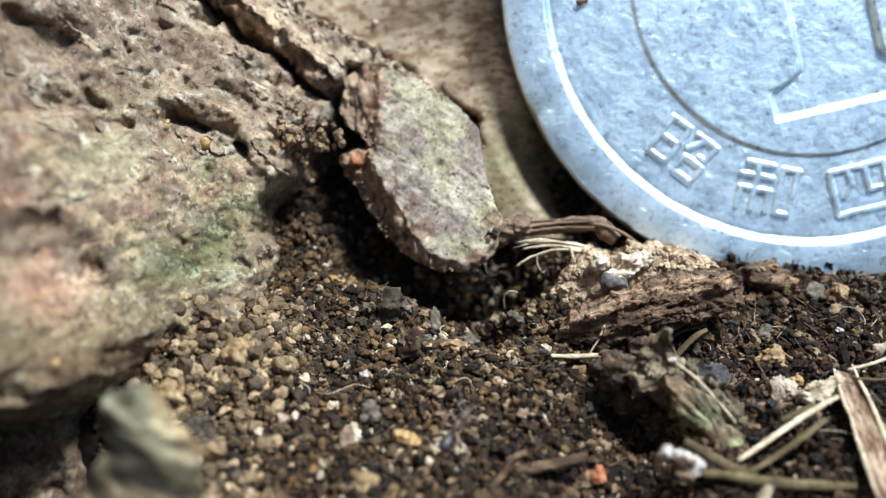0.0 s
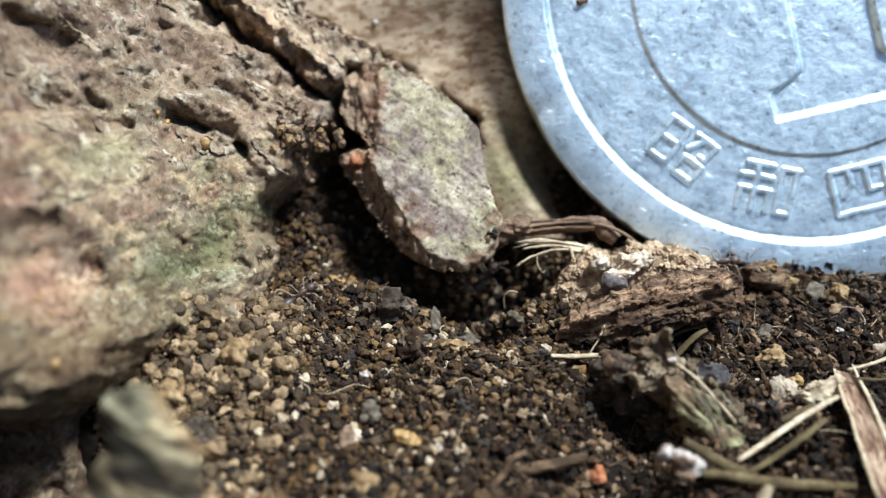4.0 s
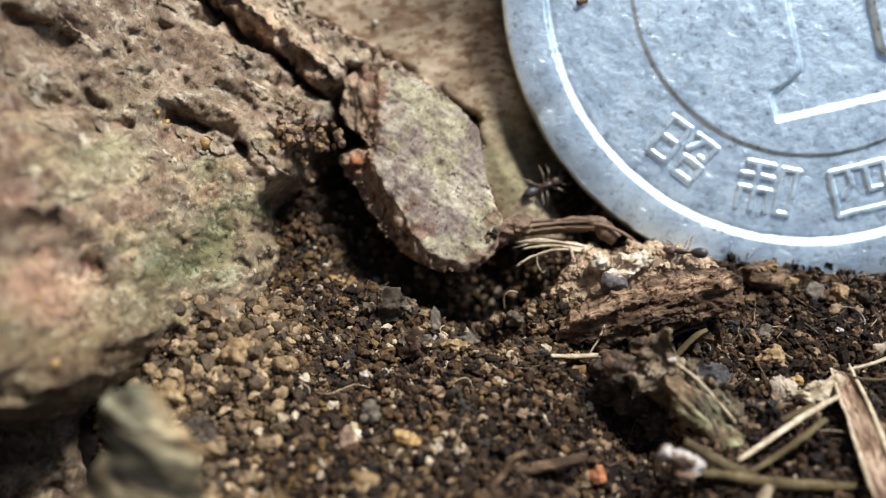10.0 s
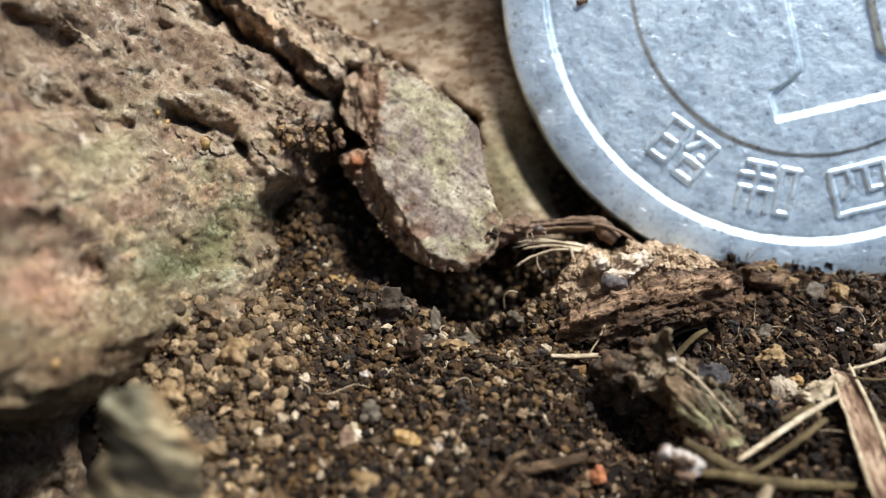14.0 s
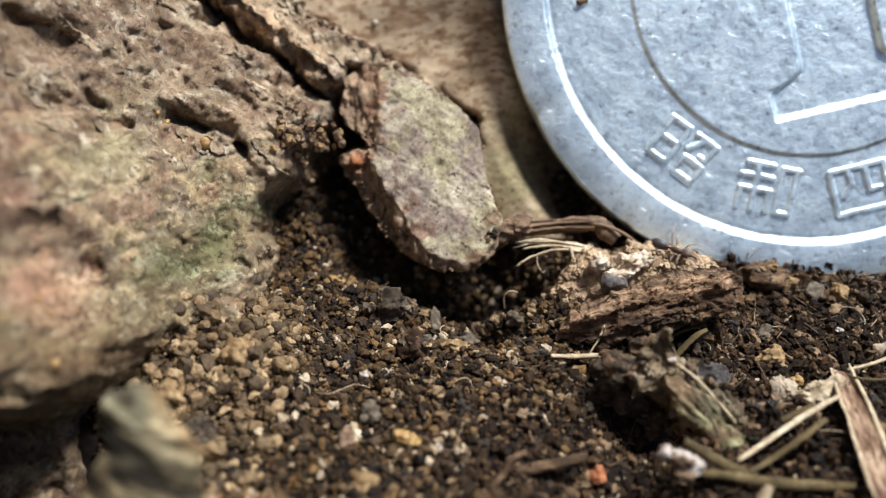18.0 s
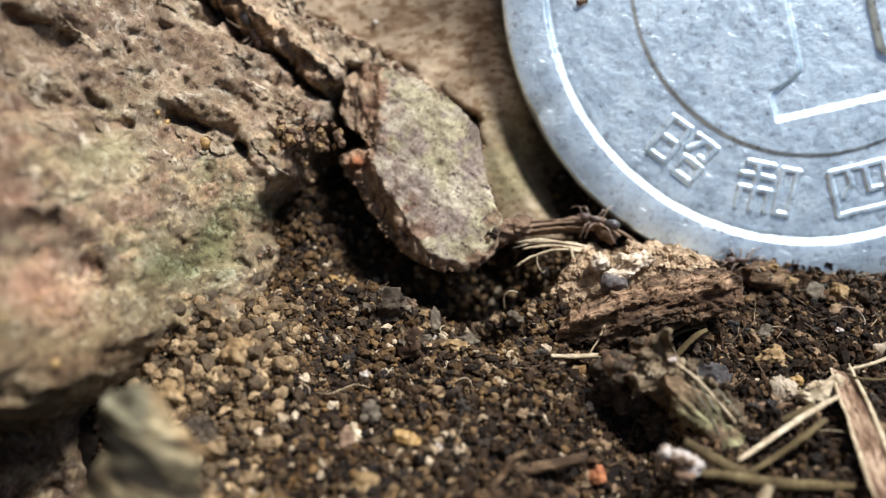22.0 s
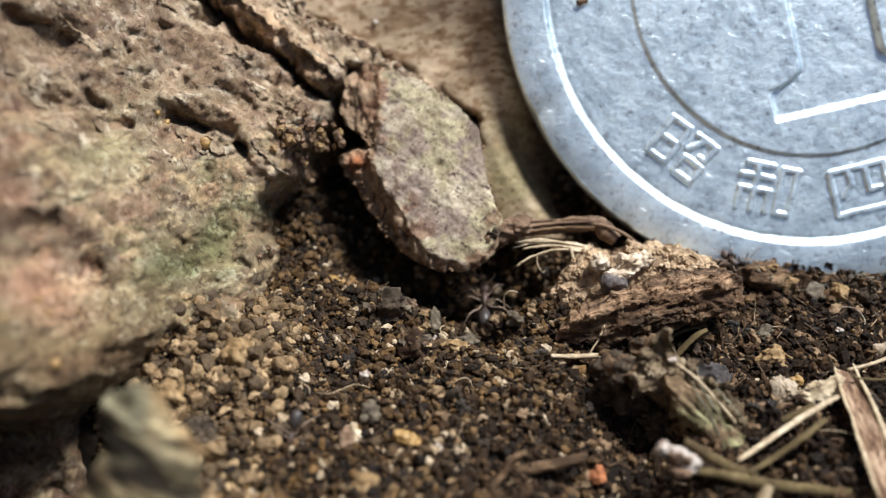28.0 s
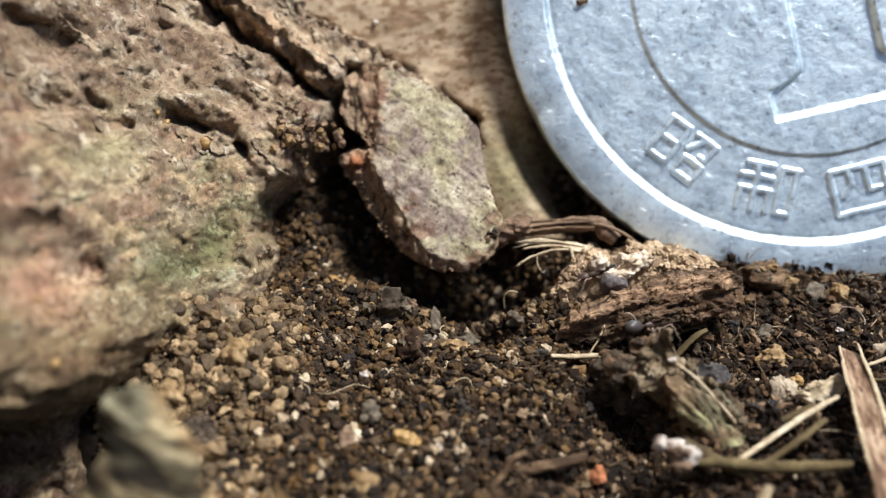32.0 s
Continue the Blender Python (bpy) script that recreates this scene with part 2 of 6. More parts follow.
OLIVE = natural("olive_stalk", [(0.3, (0.055, 0.038, 0.018)), (0.6, (0.125, 0.092, 0.042)), (0.8, (0.22, 0.175, 0.09))], 1.0, 6.0, relief=0.03)
SLIVER = natural("bark_sliver", [(0.36, (0.06, 0.032, 0.019)), (0.47, (0.19, 0.115, 0.07)), (0.6, (0.4, 0.285, 0.19))], 1.6, 6.0, stretch=(1.8, 0.5, 0.4), relief=0.04, speck=((0.07, 0.035, 0.025), 0.64))
SOIL = natural("soil", [(0.3, (0.006, 0.004, 0.003)), (0.5, (0.016, 0.0105, 0.0065)), (0.7, (0.045, 0.029, 0.016))], 1.1, 4.0, relief=0.15)
CLOD = natural("dark_clod", [(0.3, (0.02, 0.015, 0.01)), (0.52, (0.075, 0.054, 0.036)), (0.72, (0.19, 0.145, 0.1))], 1.8, 6.0, relief=0.2)
GRAIN = per_piece("soil_grain", [(0.0, (0.008, 0.005, 0.003)), (0.2, (0.022, 0.0125, 0.006)), (0.34, (0.055, 0.034, 0.017)), (0.46, (0.034, 0.018, 0.008)), (0.6, (0.1, 0.056, 0.021)), (0.74, (0.085, 0.056, 0.029)),
                                 (0.84, (0.19, 0.108, 0.04)), (0.93, (0.27, 0.19, 0.108)), (1.0, (0.52, 0.42, 0.29))], rough=0.65, spec=0.2)
PEBBLE = per_piece("pebble_stone", [(0.0, (0.014, 0.01, 0.007)), (0.4, (0.032, 0.022, 0.014)), (0.75, (0.07, 0.045, 0.025)), (0.92, (0.15, 0.095, 0.05)), (1.0, (0.25, 0.19, 0.13))], rough=0.5, spec=0.4, island=False)
GRAVEL = per_piece("tan_gravel", [(0.0, (0.06, 0.04, 0.022)), (0.4, (0.13, 0.085, 0.042)), (0.75, (0.26, 0.172, 0.085)), (1.0, (0.45, 0.32, 0.175))], rough=0.6, spec=0.3)
CRUMBS = per_piece("humus_crumb", [(0.0, (0.009, 0.0056, 0.0036)), (0.4, (0.026, 0.0155, 0.0086)), (0.7, (0.056, 0.033, 0.0175)), (0.88, (0.125, 0.076, 0.04)), (1.0, (0.29, 0.2, 0.12))])
SHARD = natural("shard_wood", [(0.32, (0.035, 0.024, 0.014)), (0.45, (0.1, 0.07, 0.04)), (0.58, (0.21, 0.158, 0.096)), (0.72, (0.4, 0.33, 0.23))], 1.3, 5.0, relief=0.1)
BLADE = natural("flat_splinter", [(0.35, (0.05, 0.04, 0.027)), (0.5, (0.13, 0.112, 0.076)), (0.68, (0.27, 0.245, 0.175))], 1.6, 5.0, relief=0.08, tinted=True)
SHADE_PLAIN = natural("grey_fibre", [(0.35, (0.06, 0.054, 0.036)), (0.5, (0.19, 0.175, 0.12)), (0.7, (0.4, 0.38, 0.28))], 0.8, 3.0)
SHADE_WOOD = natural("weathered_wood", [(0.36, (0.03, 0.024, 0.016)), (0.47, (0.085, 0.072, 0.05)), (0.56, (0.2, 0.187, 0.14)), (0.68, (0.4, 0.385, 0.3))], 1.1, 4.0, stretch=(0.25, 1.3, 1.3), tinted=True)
RUSSET = natural("russet_crumb", [(0.33, (0.022, 0.013, 0.008)), (0.5, (0.058, 0.033, 0.019)), (0.7, (0.14, 0.085, 0.05))], 1.8, 6.0, relief=0.12)
OCHRE = natural("ochre_crumb", [(0.33, (0.15, 0.09, 0.04)), (0.5, (0.29, 0.19, 0.09)), (0.7, (0.46, 0.33, 0.18))], 1.8, 6.0, relief=0.1)
YELLOW = natural("yellow_stone", [(0.3, (0.25, 0.135, 0.035)), (0.7, (0.44, 0.28, 0.1))], 1.5, 6.0, rough=0.4, spec=0.5)
GREY = natural("grey_stone", [(0.3, (0.055, 0.043, 0.029)), (0.6, (0.145, 0.116, 0.08)), (0.8, (0.3, 0.25, 0.18))], 1.5, 6.0, rough=0.7)
SLATE = natural("slate_stone", [(0.35, (0.022, 0.019, 0.018)), (0.55, (0.06, 0.052, 0.05)), (0.75, (0.16, 0.14, 0.125))], 3.0, 8.0, rough=0.6, relief=0.06)
SPECKLED = natural("speckled_stone", [(0.35, (0.045, 0.038, 0.037)), (0.55, (0.12, 0.103, 0.097)), (0.75, (0.3, 0.265, 0.24))], 3.0, 8.0, rough=0.6, relief=0.06)
PALE = natural("pale_husk", [(0.38, (0.2, 0.14, 0.11)), (0.5, (0.46, 0.39, 0.33)), (0.65, (0.7, 0.65, 0.58))], 2.2, 6.0, rough=0.6)
PAPER = natural("dry_leaf", [(0.3, (0.25, 0.18, 0.11)), (0.6, (0.45, 0.37, 0.27)), (0.8, (0.6, 0.54, 0.44))], 1.2, 6.0, rough=0.7)
LEAFY = natural("brown_leaf", [(0.3, (0.2, 0.125, 0.065)), (0.55, (0.34, 0.23, 0.135)), (0.75, (0.5, 0.38, 0.25))], 1.6, 6.0, rough=0.6)
ORANGE = natural("rusty_chip", [(0.3, (0.2, 0.07, 0.03)), (0.7, (0.5, 0.2, 0.09))], 2.0, 6.0)


def coin_metal():
    m, nt, b = material("worn_aluminium", 0.5, 1.0)
    vec = coords(nt)
    blotch = noise_of(nt, vec, 0.9, 7, 0.65)
    fine = noise_of(nt, vec, 6.0, 5, 0.7)
    col = ramp(nt, blotch, [(0.3, (0.6, 0.705, 0.755)), (0.5, (0.785, 0.9, 0.95)), (0.7, (0.88, 0.98, 1.0))])
    dirt = ramp(nt, noise_of(nt, vec, 3.0, 7, 0.75), [(0.35, (0.28, 0.27, 0.27)), (0.41, (0.72, 0.72, 0.74)), (0.5, (1, 1, 1))])
    nt.links.new(mix(nt, col, dirt, 0.8, "MULTIPLY"), b.inputs["Base Color"])
    r = node(nt, "MapRange")
    r.inputs["To Min"].default_value, r.inputs["To Max"].default_value = 0.4, 0.54
    nt.links.new(blotch, r.inputs["Value"])
    nt.links.new(r.outputs[0], b.inputs["Roughness"])
    marks = None
    for k, (turn, along_, across, at) in enumerate(((32, 1.1, 9.0, 0.66), (-50, 1.4, 11.0, 0.66), (75, 1.0, 8.0, 0.67), (-35, 2.6, 9.0, 0.65), (15, 0.4, 18.0, 0.69), (-62, 0.35, 16.0, 0.69))):
        tc = node(nt, "TexCoord")
        rot = node(nt, "Mapping", Scale=(1000.0, 1000.0, 1000.0), Rotation=(0, 0, radians(turn)), Location=(k * 3.7, 0, 0))
        mp = node(nt, "Mapping", Scale=(along_, across, 1.0))
        nt.links.new(tc.outputs["Object"], rot.inputs["Vector"])
        nt.links.new(rot.outputs["Vector"], mp.inputs["Vector"])
        s = ramp(nt, noise_of(nt, mp.outputs["Vector"], 1.0, 3, 0.6), [(at + 0.012, (0, 0, 0)), (at + 0.07, (1, 1, 1))])
        marks = s if marks is None else mix(nt, marks, s, 1.0, "ADD")
    dents = noise_of(nt, vec, 2.6, 5, 0.65)
    rough_skin = mix(nt, ramp(nt, dents, [(0.3, (0, 0, 0)), (0.7, (1, 1, 1))]), ramp(nt, fine, [(0.2, (0, 0, 0)), (0.8, (0.8, 0.8, 0.8))]), 0.65)
    bump(nt, b, mix(nt, rough_skin, marks, 0.24), 0.5, 0.045)
    return m


METAL = coin_metal()


# ---- ground: one sheet of soil out to the horizon ----
PITS_IN_SOIL = [(*(1.25, -3.7), 1.15, 2.3), (*(5.6, -7.9), 1.3, 1.4), (*(4.4, -10.3), 1.8, 1.3), (*(2.2, -0.7), 1.5, 3.0), (*(0.29, -1.54), 1.4, 2.4), (*(-1.75, -0.13), 1.5, 1.3), (*(-3.36, 1.72), 1.0, 0.2), (-10.6, -10.2, 1.9, 6.0)]


def ground_z(x, y):
    p = np.stack([np.asarray(x, float).ravel(), np.asarray(y, float).ravel(), np.zeros(np.size(x))], -1)
    near = np.exp(-(p[:, 0] ** 2 + p[:, 1] ** 2) / 40.0 ** 2)
    z = near * (0.28 * fbm(p, 0.22, 3, 0.5, 3) + 0.16 * fbm(p, 0.9, 3, 0.5, 8) + 0.07 * fbm(p, 2.6, 2, 0.5, 9))
    z = z - 0.8 * np.exp(-((p[:, 0] + 1.5) ** 2 / 10 + (p[:, 1] - 0.3) ** 2 / 4.0))
    z = z - 0.25 * step(4, 7, p[:, 0]) * step(1.0, -2.0, p[:, 1])
    z = z + 0.5 * np.exp(-((p[:, 0] + 6.5) ** 2 / 3 + (p[:, 1] + 5.5) ** 2 / 5.0))
    z = z + 1.3 * np.exp(-((p[:, 0] + 4.4) ** 2 / 1.5 + (p[:, 1] - 1.6) ** 2 / 3.0))
    z = z + 0.8 * np.exp(-((p[:, 0] + 7.3) ** 2 / 2.6 + (p[:, 1] + 4.8) ** 2 / 1.6))
    z = z + 1.5 * np.exp(-((p[:, 0] + 8.5) ** 2 / 1.0 + (p[:, 1] + 5.7) ** 2 / 1.6))
    for hx, hy, r, depth in PITS_IN_SOIL:
        z = z - depth * np.exp(-((p[:, 0] - hx) ** 2 + ((p[:, 1] - hy) * 1.3) ** 2) / r ** 2)
    far = np.maximum(np.hypot(p[:, 0], p[:, 1]) - 60, 0)
    z = z + np.minimum(far * 0.02, 6) * fbm(p, 0.02, 3, 0.5, 5)
    # an unseen earth bank, added behind the camera to dim the coin's lower reflection
    z = z + 330 * step(-180, -640, p[:, 1]) * np.exp(-(p[:, 0] / 1500.0) ** 2)
    return z.reshape(np.shape(x))


def axis(lo, hi, fine, reach, n):
    a = np.arange(lo, hi, fine)
    g = np.geomspace(fine, reach, n)
    return np.r_[(lo - np.cumsum(g))[::-1], a, a[-1] + np.cumsum(g)]


gx, gy = axis(-18, 20, 0.16, 900.0, 34), axis(-16, 9, 0.16, 900.0, 34)
GX, GY = np.meshgrid(gx, gy)
ground = piece("ground", np.stack([GX.ravel(), GY.ravel(), ground_z(GX, GY).ravel()], -1), grid_faces(len(gx), len(gy)), SOIL)
tagged(ground, "dark brown crumbly soil at the foot of a tree", "soil", kind="structure")


# ---- the root: bark on one side, bare wood on the other ----
EDGE = [(-4.77, -8.70), (-4.85, -4.42), (-4.99, -2.72), (-5.02, -0.67), (-5.23, 0.70), (-4.92, 1.55), (-4.42, 2.10), (-3.92, 2.80), (-3.50, 3.15), (-3.34, 3.90), (-3.24, 4.97)]
CREVICE = [(-8.10, 8.78), (-7.01, 7.32), (-5.73, 6.31), (-4.63, 5.40), (-4.12, 4.85)]
RIDGE = [(-7.26, 8.60), (-5.86, 7.39), (-4.37, 6.27), (-3.43, 5.62)]
CRACK = [(-5.38, 8.92), (-4.53, 7.88), (-3.30, 7.18), (-1.97, 6.55), (-0.83, 5.89), (0.30, 4.94), (1.16, 4.34), (1.25, 3.43), (-1.21, 2.10), (-2.44, 0.21), (-2.73, -3.39)]
RECESS = [(-8.22, 4.09), (-7.46, 3.89), (-6.61, 3.48), (-5.98, 2.74), (-5.42, 1.80), (-5.00, 1.21)]
FURROW = [(-11.28, 6.35), (-10.63, 5.22), (-9.81, 4.24), (-9.00, 3.67), (-8.03, 3.51)]
LIP = [(-14.95, -3.85), (-11.64, -3.43), (-10.53, -3.13), (-9.98, -2.96), (-9.02, -2.99), (-8.05, -2.88), (-7.57, -3.23), (-7.22, -4.26), (-6.95, -6.33)]
PITS = [(*(-11.03, 5.87), 0.5, 1.4), (*(-10.80, 3.82), 0.5, 1.0), (*(-10.00, 4.22), 0.35, 0.6), (*(-9.54, 3.07), 0.6, 0.5),
        (*(-9.42, -0.65), 0.28, 0.8), (*(-10.43, 0.64), 0.4, 0.5), (*(-8.37, 1.81), 0.15, 0.3), (*(-8.40, 6.62), 0.22, 0.6), (*(-5.59, 7.74), 0.2, 0.3),
        (*(-9.25, 3.51), 0.22, 0.6), (*(-11.92, 6.41), 0.5, 0.9), (*(-11.56, 6.32), 0.35, 0.6), (*(-7.76, 4.97), 0.2, 0.4), (*(-10.57, -0.12), 0.35, 0.7),
        (*(-12.08, 5.87), 0.4, 0.7), (*(-9.24, 5.79), 0.15, 0.4), (*(-7.83, 1.67), 0.1, 0.3), (*(-10.35, 0.66), 0.2, 0.5)]


def flank(u, v):
    """How far the root stands out (w) at u, v, and how much of it is bare wood there."""
    p = np.stack([u, v, np.zeros(u.shape)], -1)
    wu, wv = u + 0.25 * fbm(p, 0.9, 3, 0.5, 40), v + 0.25 * fbm(p, 0.9, 3, 0.5, 50)
    s = np.maximum(-u - 5.3, -8)
    bark = 4.6 + 0.45 * s + (0.1 + 0.1 * step(5, 0, v)) * np.maximum(s, 0) ** 2 - 0.35 * (v + 3.3)
    bark = np.minimum(bark, 13.0 + 0.05 * (bark - 13.0)) + 0.9 * np.maximum(-u - 17, 0)
    ca, sa = math.cos(radians(40)), math.sin(radians(40))
    g = np.stack([(u * ca - v * sa) * 0.45, (u * sa + v * ca) * 1.5, np.zeros(u.shape)], -1)
    upper = step(-1.5, 2.5, v)
    bark = bark + 0.40 * fbm(p, 0.4, 3, 0.5, 60) + (0.04 + 0.08 * upper) * fbm(g, 0.9, 4, 0.6, 61) + 0.04 * upper * fbm(g, 3.0, 3, 0.6, 68) + 0.065 * fbm(p, 5.0, 3, 0.6, 62)
    bark = bark + (0.02 + 0.06 * upper) * (1 - np.abs(fbm(g, 1.0, 3, 0.5, 65)) * 1.6) + 0.1 * fbm(p, 2.2, 4, 0.7, 64)
    layers = 3.0 * fbm(g + 0.2 * fbm(p, 1.0, 2, 0.5, 66)[:, None], 0.55, 3, 0.5, 67)
    bark = bark + 0.05 * upper * (np.floor(layers) + step(0.35, 1.0, layers % 1.0))
    bark = bark - 0.08 * step(0.3, 0.9, fbm(p * (0.8, 1.2, 1), 1.1, 3, 0.5, 63)) * upper
    d, s = along(wu, wv, RIDGE)
    bark = bark + 0.5 * step(0.9, 0.05, d) * (s < 0)
    d, s = along(wu + 0.12 * fbm(p, 2.6, 3, 0.65, 41), wv + 0.12 * fbm(p, 2.6, 3, 0.65, 39), CREVICE)
    bark = bark - 2.2 * np.exp(-(d / (0.19 + 0.09 * vnoise(p, 1.6, 45))) ** 2) + 0.18 * fbm(p, 1.8, 4, 0.65, 46) * np.exp(-(d / 1.2) ** 2)
    d, s = along(wu, wv, RECESS)
    bark = bark - 0.85 * np.exp(-(d / (0.12 + 0.05 * vnoise(p, 1.8, 48))) ** 2) * step(-0.5, 0.0, fbm(p, 0.9, 2, 0.5, 44)) + 0.2 * np.exp(-((d - 0.4) / 0.3) ** 2) * (s < 0)
    d, s = along(wu, wv, FURROW)
    bark = bark - 0.15 * np.exp(-(d / 0.2) ** 2)
    for cu, cv, r, depth in PITS:
        bark = bark - depth * np.exp(-((wu - cu) ** 2 + (wv - cv) ** 2) / r ** 2)
    d, s = along(wu + 0.15 * fbm(p, 0.7, 3, 0.6, 49), wv + 0.18 * fbm(p, 0.7, 3, 0.6, 51), LIP)
    bark = bark + 0.5 * np.exp(-(d / 0.6) ** 2) - 6.5 * step(0.0, 1.6, np.where(s > 0, d, -d)) * step(-7.6, -8.3, u) * (v < -2) * step(-12.6, -12.0, u)
    foot = v + 0.27 * (u + 8) + 0.3 * fbm(p, 0.9, 3, 0.6, 52)
    bark = bark - 6.0 * step(-2.1, -4.3, foot) * step(-9.4, -7.8, u)
    wood = -0.95 - 0.05 * np.maximum(-u, 0) + 0.12 * fbm(p, 0.5, 3, 0.5, 70) + 0.012 * fbm(p * (1, 2.5, 1), 3.0, 3, 0.6, 71)
    wood = wood + 1.2 * np.exp(-((u - 2.4) ** 2 / 3.6 + (v - 1.8) ** 2 / 18.0))
    near_coin = np.hypot(u - 11.9, v - 8.9)
    wood = wood - 0.6 * step(10.4, 9.7, near_coin) - 3.0 * step(11.8, 10.2, near_coin) * step(5.5, 1.8, v)
    d, s = along(u + 0.08 * fbm(p, 2.5, 3, 0.6, 42), v + 0.08 * fbm(p, 2.5, 3, 0.6, 43), CRACK)
    bare = np.where(s < 0, 1.0, 0.0)
    t = step(-0.12, 0.12, np.where(s < 0, d, -d))
    w = bark * (1 - t) + wood * t - 1.0 * np.exp(-(d / (0.065 + 0.05 * vnoise(p, 1.8, 47))) ** 2) * (v > 4.2) * step(-0.5, 0.2, vnoise(p, 1.1, 53))
    d, s = along(wu, wv, EDGE)
    hollow = step(-0.75, 0.3, np.where(s > 0, d, -d)) * (1 - step(-2.6, -1.6, u))
    hollow = hollow * (1 - step(5.2, 6.2, v))
    hollow = np.maximum(hollow, step(-2.6, -2.0, u) * (1 - step(0.9, 1.5, u)) * (1 - step(-0.2, 0.8, v)))
    hollow = np.maximum(hollow, step(0.5, 1.2, u) * (1 - step(6.0, 6.8, u)) * (1 - step(-0.15, 0.35, v)))
    w = w * (1 - hollow) + (-5.0) * hollow
    return w, bare, hollow


def root_tint(u, v, bare):
    p = np.stack([u, v, np.zeros(u.shape)], -1)
    t = np.ones((len(u), 3))
    soft = 0.5 + 0.5 * np.clip(1.6 * fbm(p, 0.8, 4, 0.6, 80), -1, 1)

    def blend(col, amount):
        nonlocal t
        t = t * (1 - amount[:, None]) + np.asarray(col) * amount[:, None]

    def spot(cu, cv, r, col, strength):
        blend(col, strength * np.exp(-((u - cu) ** 2 + (v - cv) ** 2) / r ** 2) * (0.35 + 0.65 * soft))
    low = step(6.5, 1.0, v + 0.25 * u + 2.0)
    ca, sa = math.cos(radians(40)), math.sin(radians(40))
    g = np.stack([(u * ca - v * sa) * 0.4, (u * sa + v * ca) * 1.5, np.zeros(u.shape)], -1)
    streak = np.clip(0.5 + 0.9 * fbm(g, 1.6, 4, 0.65, 180), 0, 1) * (1 - 0.6 * low)
    blend((0.6, 0.5, 0.45), 0.6 * step(0.55, 0.9, streak))
    blend((1.3, 1.26, 1.15), 0.5 * step(0.45, 0.1, streak) * (1 - low))
    blend((0.66, 0.52, 0.5), 0.5 * step(0.25, 0.5, fbm(p, 2.2, 4, 0.6, 181)))
    patch = [step(0.08, 0.3, fbm(p, 1.25, 4, 0.62, 83 + k)) for k in range(4)]
    blend((0.9, 0.85, 0.74), 0.35 * low)
    blend((0.62, 0.72, 0.46), 0.65 * patch[0] * low)
    blend((1.28, 1.22, 1.1), 0.65 * patch[1] * low)
    blend((1.2, 0.86, 0.76), 0.8 * patch[2] * low)
    blend((0.55, 0.46, 0.4), 0.8 * patch[3])
    small = [step(0.15, 0.35, fbm(p, 2.7, 4, 0.65, 190 + k)) for k in range(3)]
    blend((0.42, 0.33, 0.31), 0.75 * small[0] * low)
    blend((0.78, 0.76, 0.74), 0.7 * small[1] * low)
    blend((1.6, 1.48, 1.2), 0.7 * small[2] * low)
    for cu, cv, r in ((-6.86, 0.18) + (1.2,), (-7.52, -0.48) + (1.0,), (-6.12, 1.19) + (0.7,), (-10.89, -1.70) + (1.4,), (-9.27, 2.40) + (0.8,)):
        spot(cu, cv, r, (0.46, 0.56, 0.37), 0.95)
    for cu, cv, r in ((-10.08, -0.96) + (0.75,), (-8.53, 1.08) + (0.45,), (-10.69, 1.34) + (0.5,), (-9.60, -1.80) + (0.5,)):
        spot(cu, cv, r, (1.65, 1.1, 1.02), 0.75)
    for cu, cv, r in ((-8.90, 2.10) + (0.7,), (-9.27, 1.44) + (0.8,), (-5.57, 0.70) + (0.4,)):
        spot(cu, cv, r, (1.3, 1.26, 1.12), 0.6)
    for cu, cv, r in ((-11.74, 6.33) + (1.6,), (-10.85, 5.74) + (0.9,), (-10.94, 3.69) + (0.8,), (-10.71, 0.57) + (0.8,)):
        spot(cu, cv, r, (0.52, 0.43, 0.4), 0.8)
    d, s = along(u, v, LIP)
    blend((0.62, 0.6, 0.44), 0.75 * step(2.2, 0.6, d) * (0.5 + 0.5 * soft))
    blend((0.62, 0.44, 0.34), 0.6 * np.exp(-(d / 0.45) ** 2) * (0.4 + 0.6 * soft))
    for cu, cv, r in ((-6.51, 7.56) + (0.7,), (-5.60, 7.02) + (0.6,), (-4.52, 5.95) + (0.7,)):
        spot(cu, cv, r, (1.9, 1.65, 1.45), 0.9)
    wood = np.array((1.1, 1.1, 1.1)) * (0.95 + 0.1 * vnoise(p, 0.8, 81))[:, None]
    fleck = np.maximum(step(0.42, 0.55, fbm(p * (1, 2.0, 1), 3.6, 3, 0.5, 82)), 0.8 * step(0.45, 0.6, fbm(p * (0.8, 2.0, 1), 1.6, 3, 0.6, 86)))
    wood = wood * (1 - fleck[:, None] * np.array((0.45, 0.55, 0.62)))
    # greenish wood, its tint also darkened for the shade between chip and coin
    green = 0.9 * np.clip(np.exp(-((u - 2.2) ** 2 / 2.2 + (v - 2.2) ** 2 / 4.5)) * (1 + 0.5 * fbm(p, 1.4, 3, 0.6, 87)), 0, 1)
    wood = wood * (1 - green[:, None]) + np.array((0.66, 0.74, 0.6)) * (1 + 0.35 * fbm(p, 3.0, 4, 0.65, 88))[:, None] * green[:, None]
    t = t * (1 - 0.04 * low[:, None])
    return np.where(bare[:, None] > 0.5, wood, t)


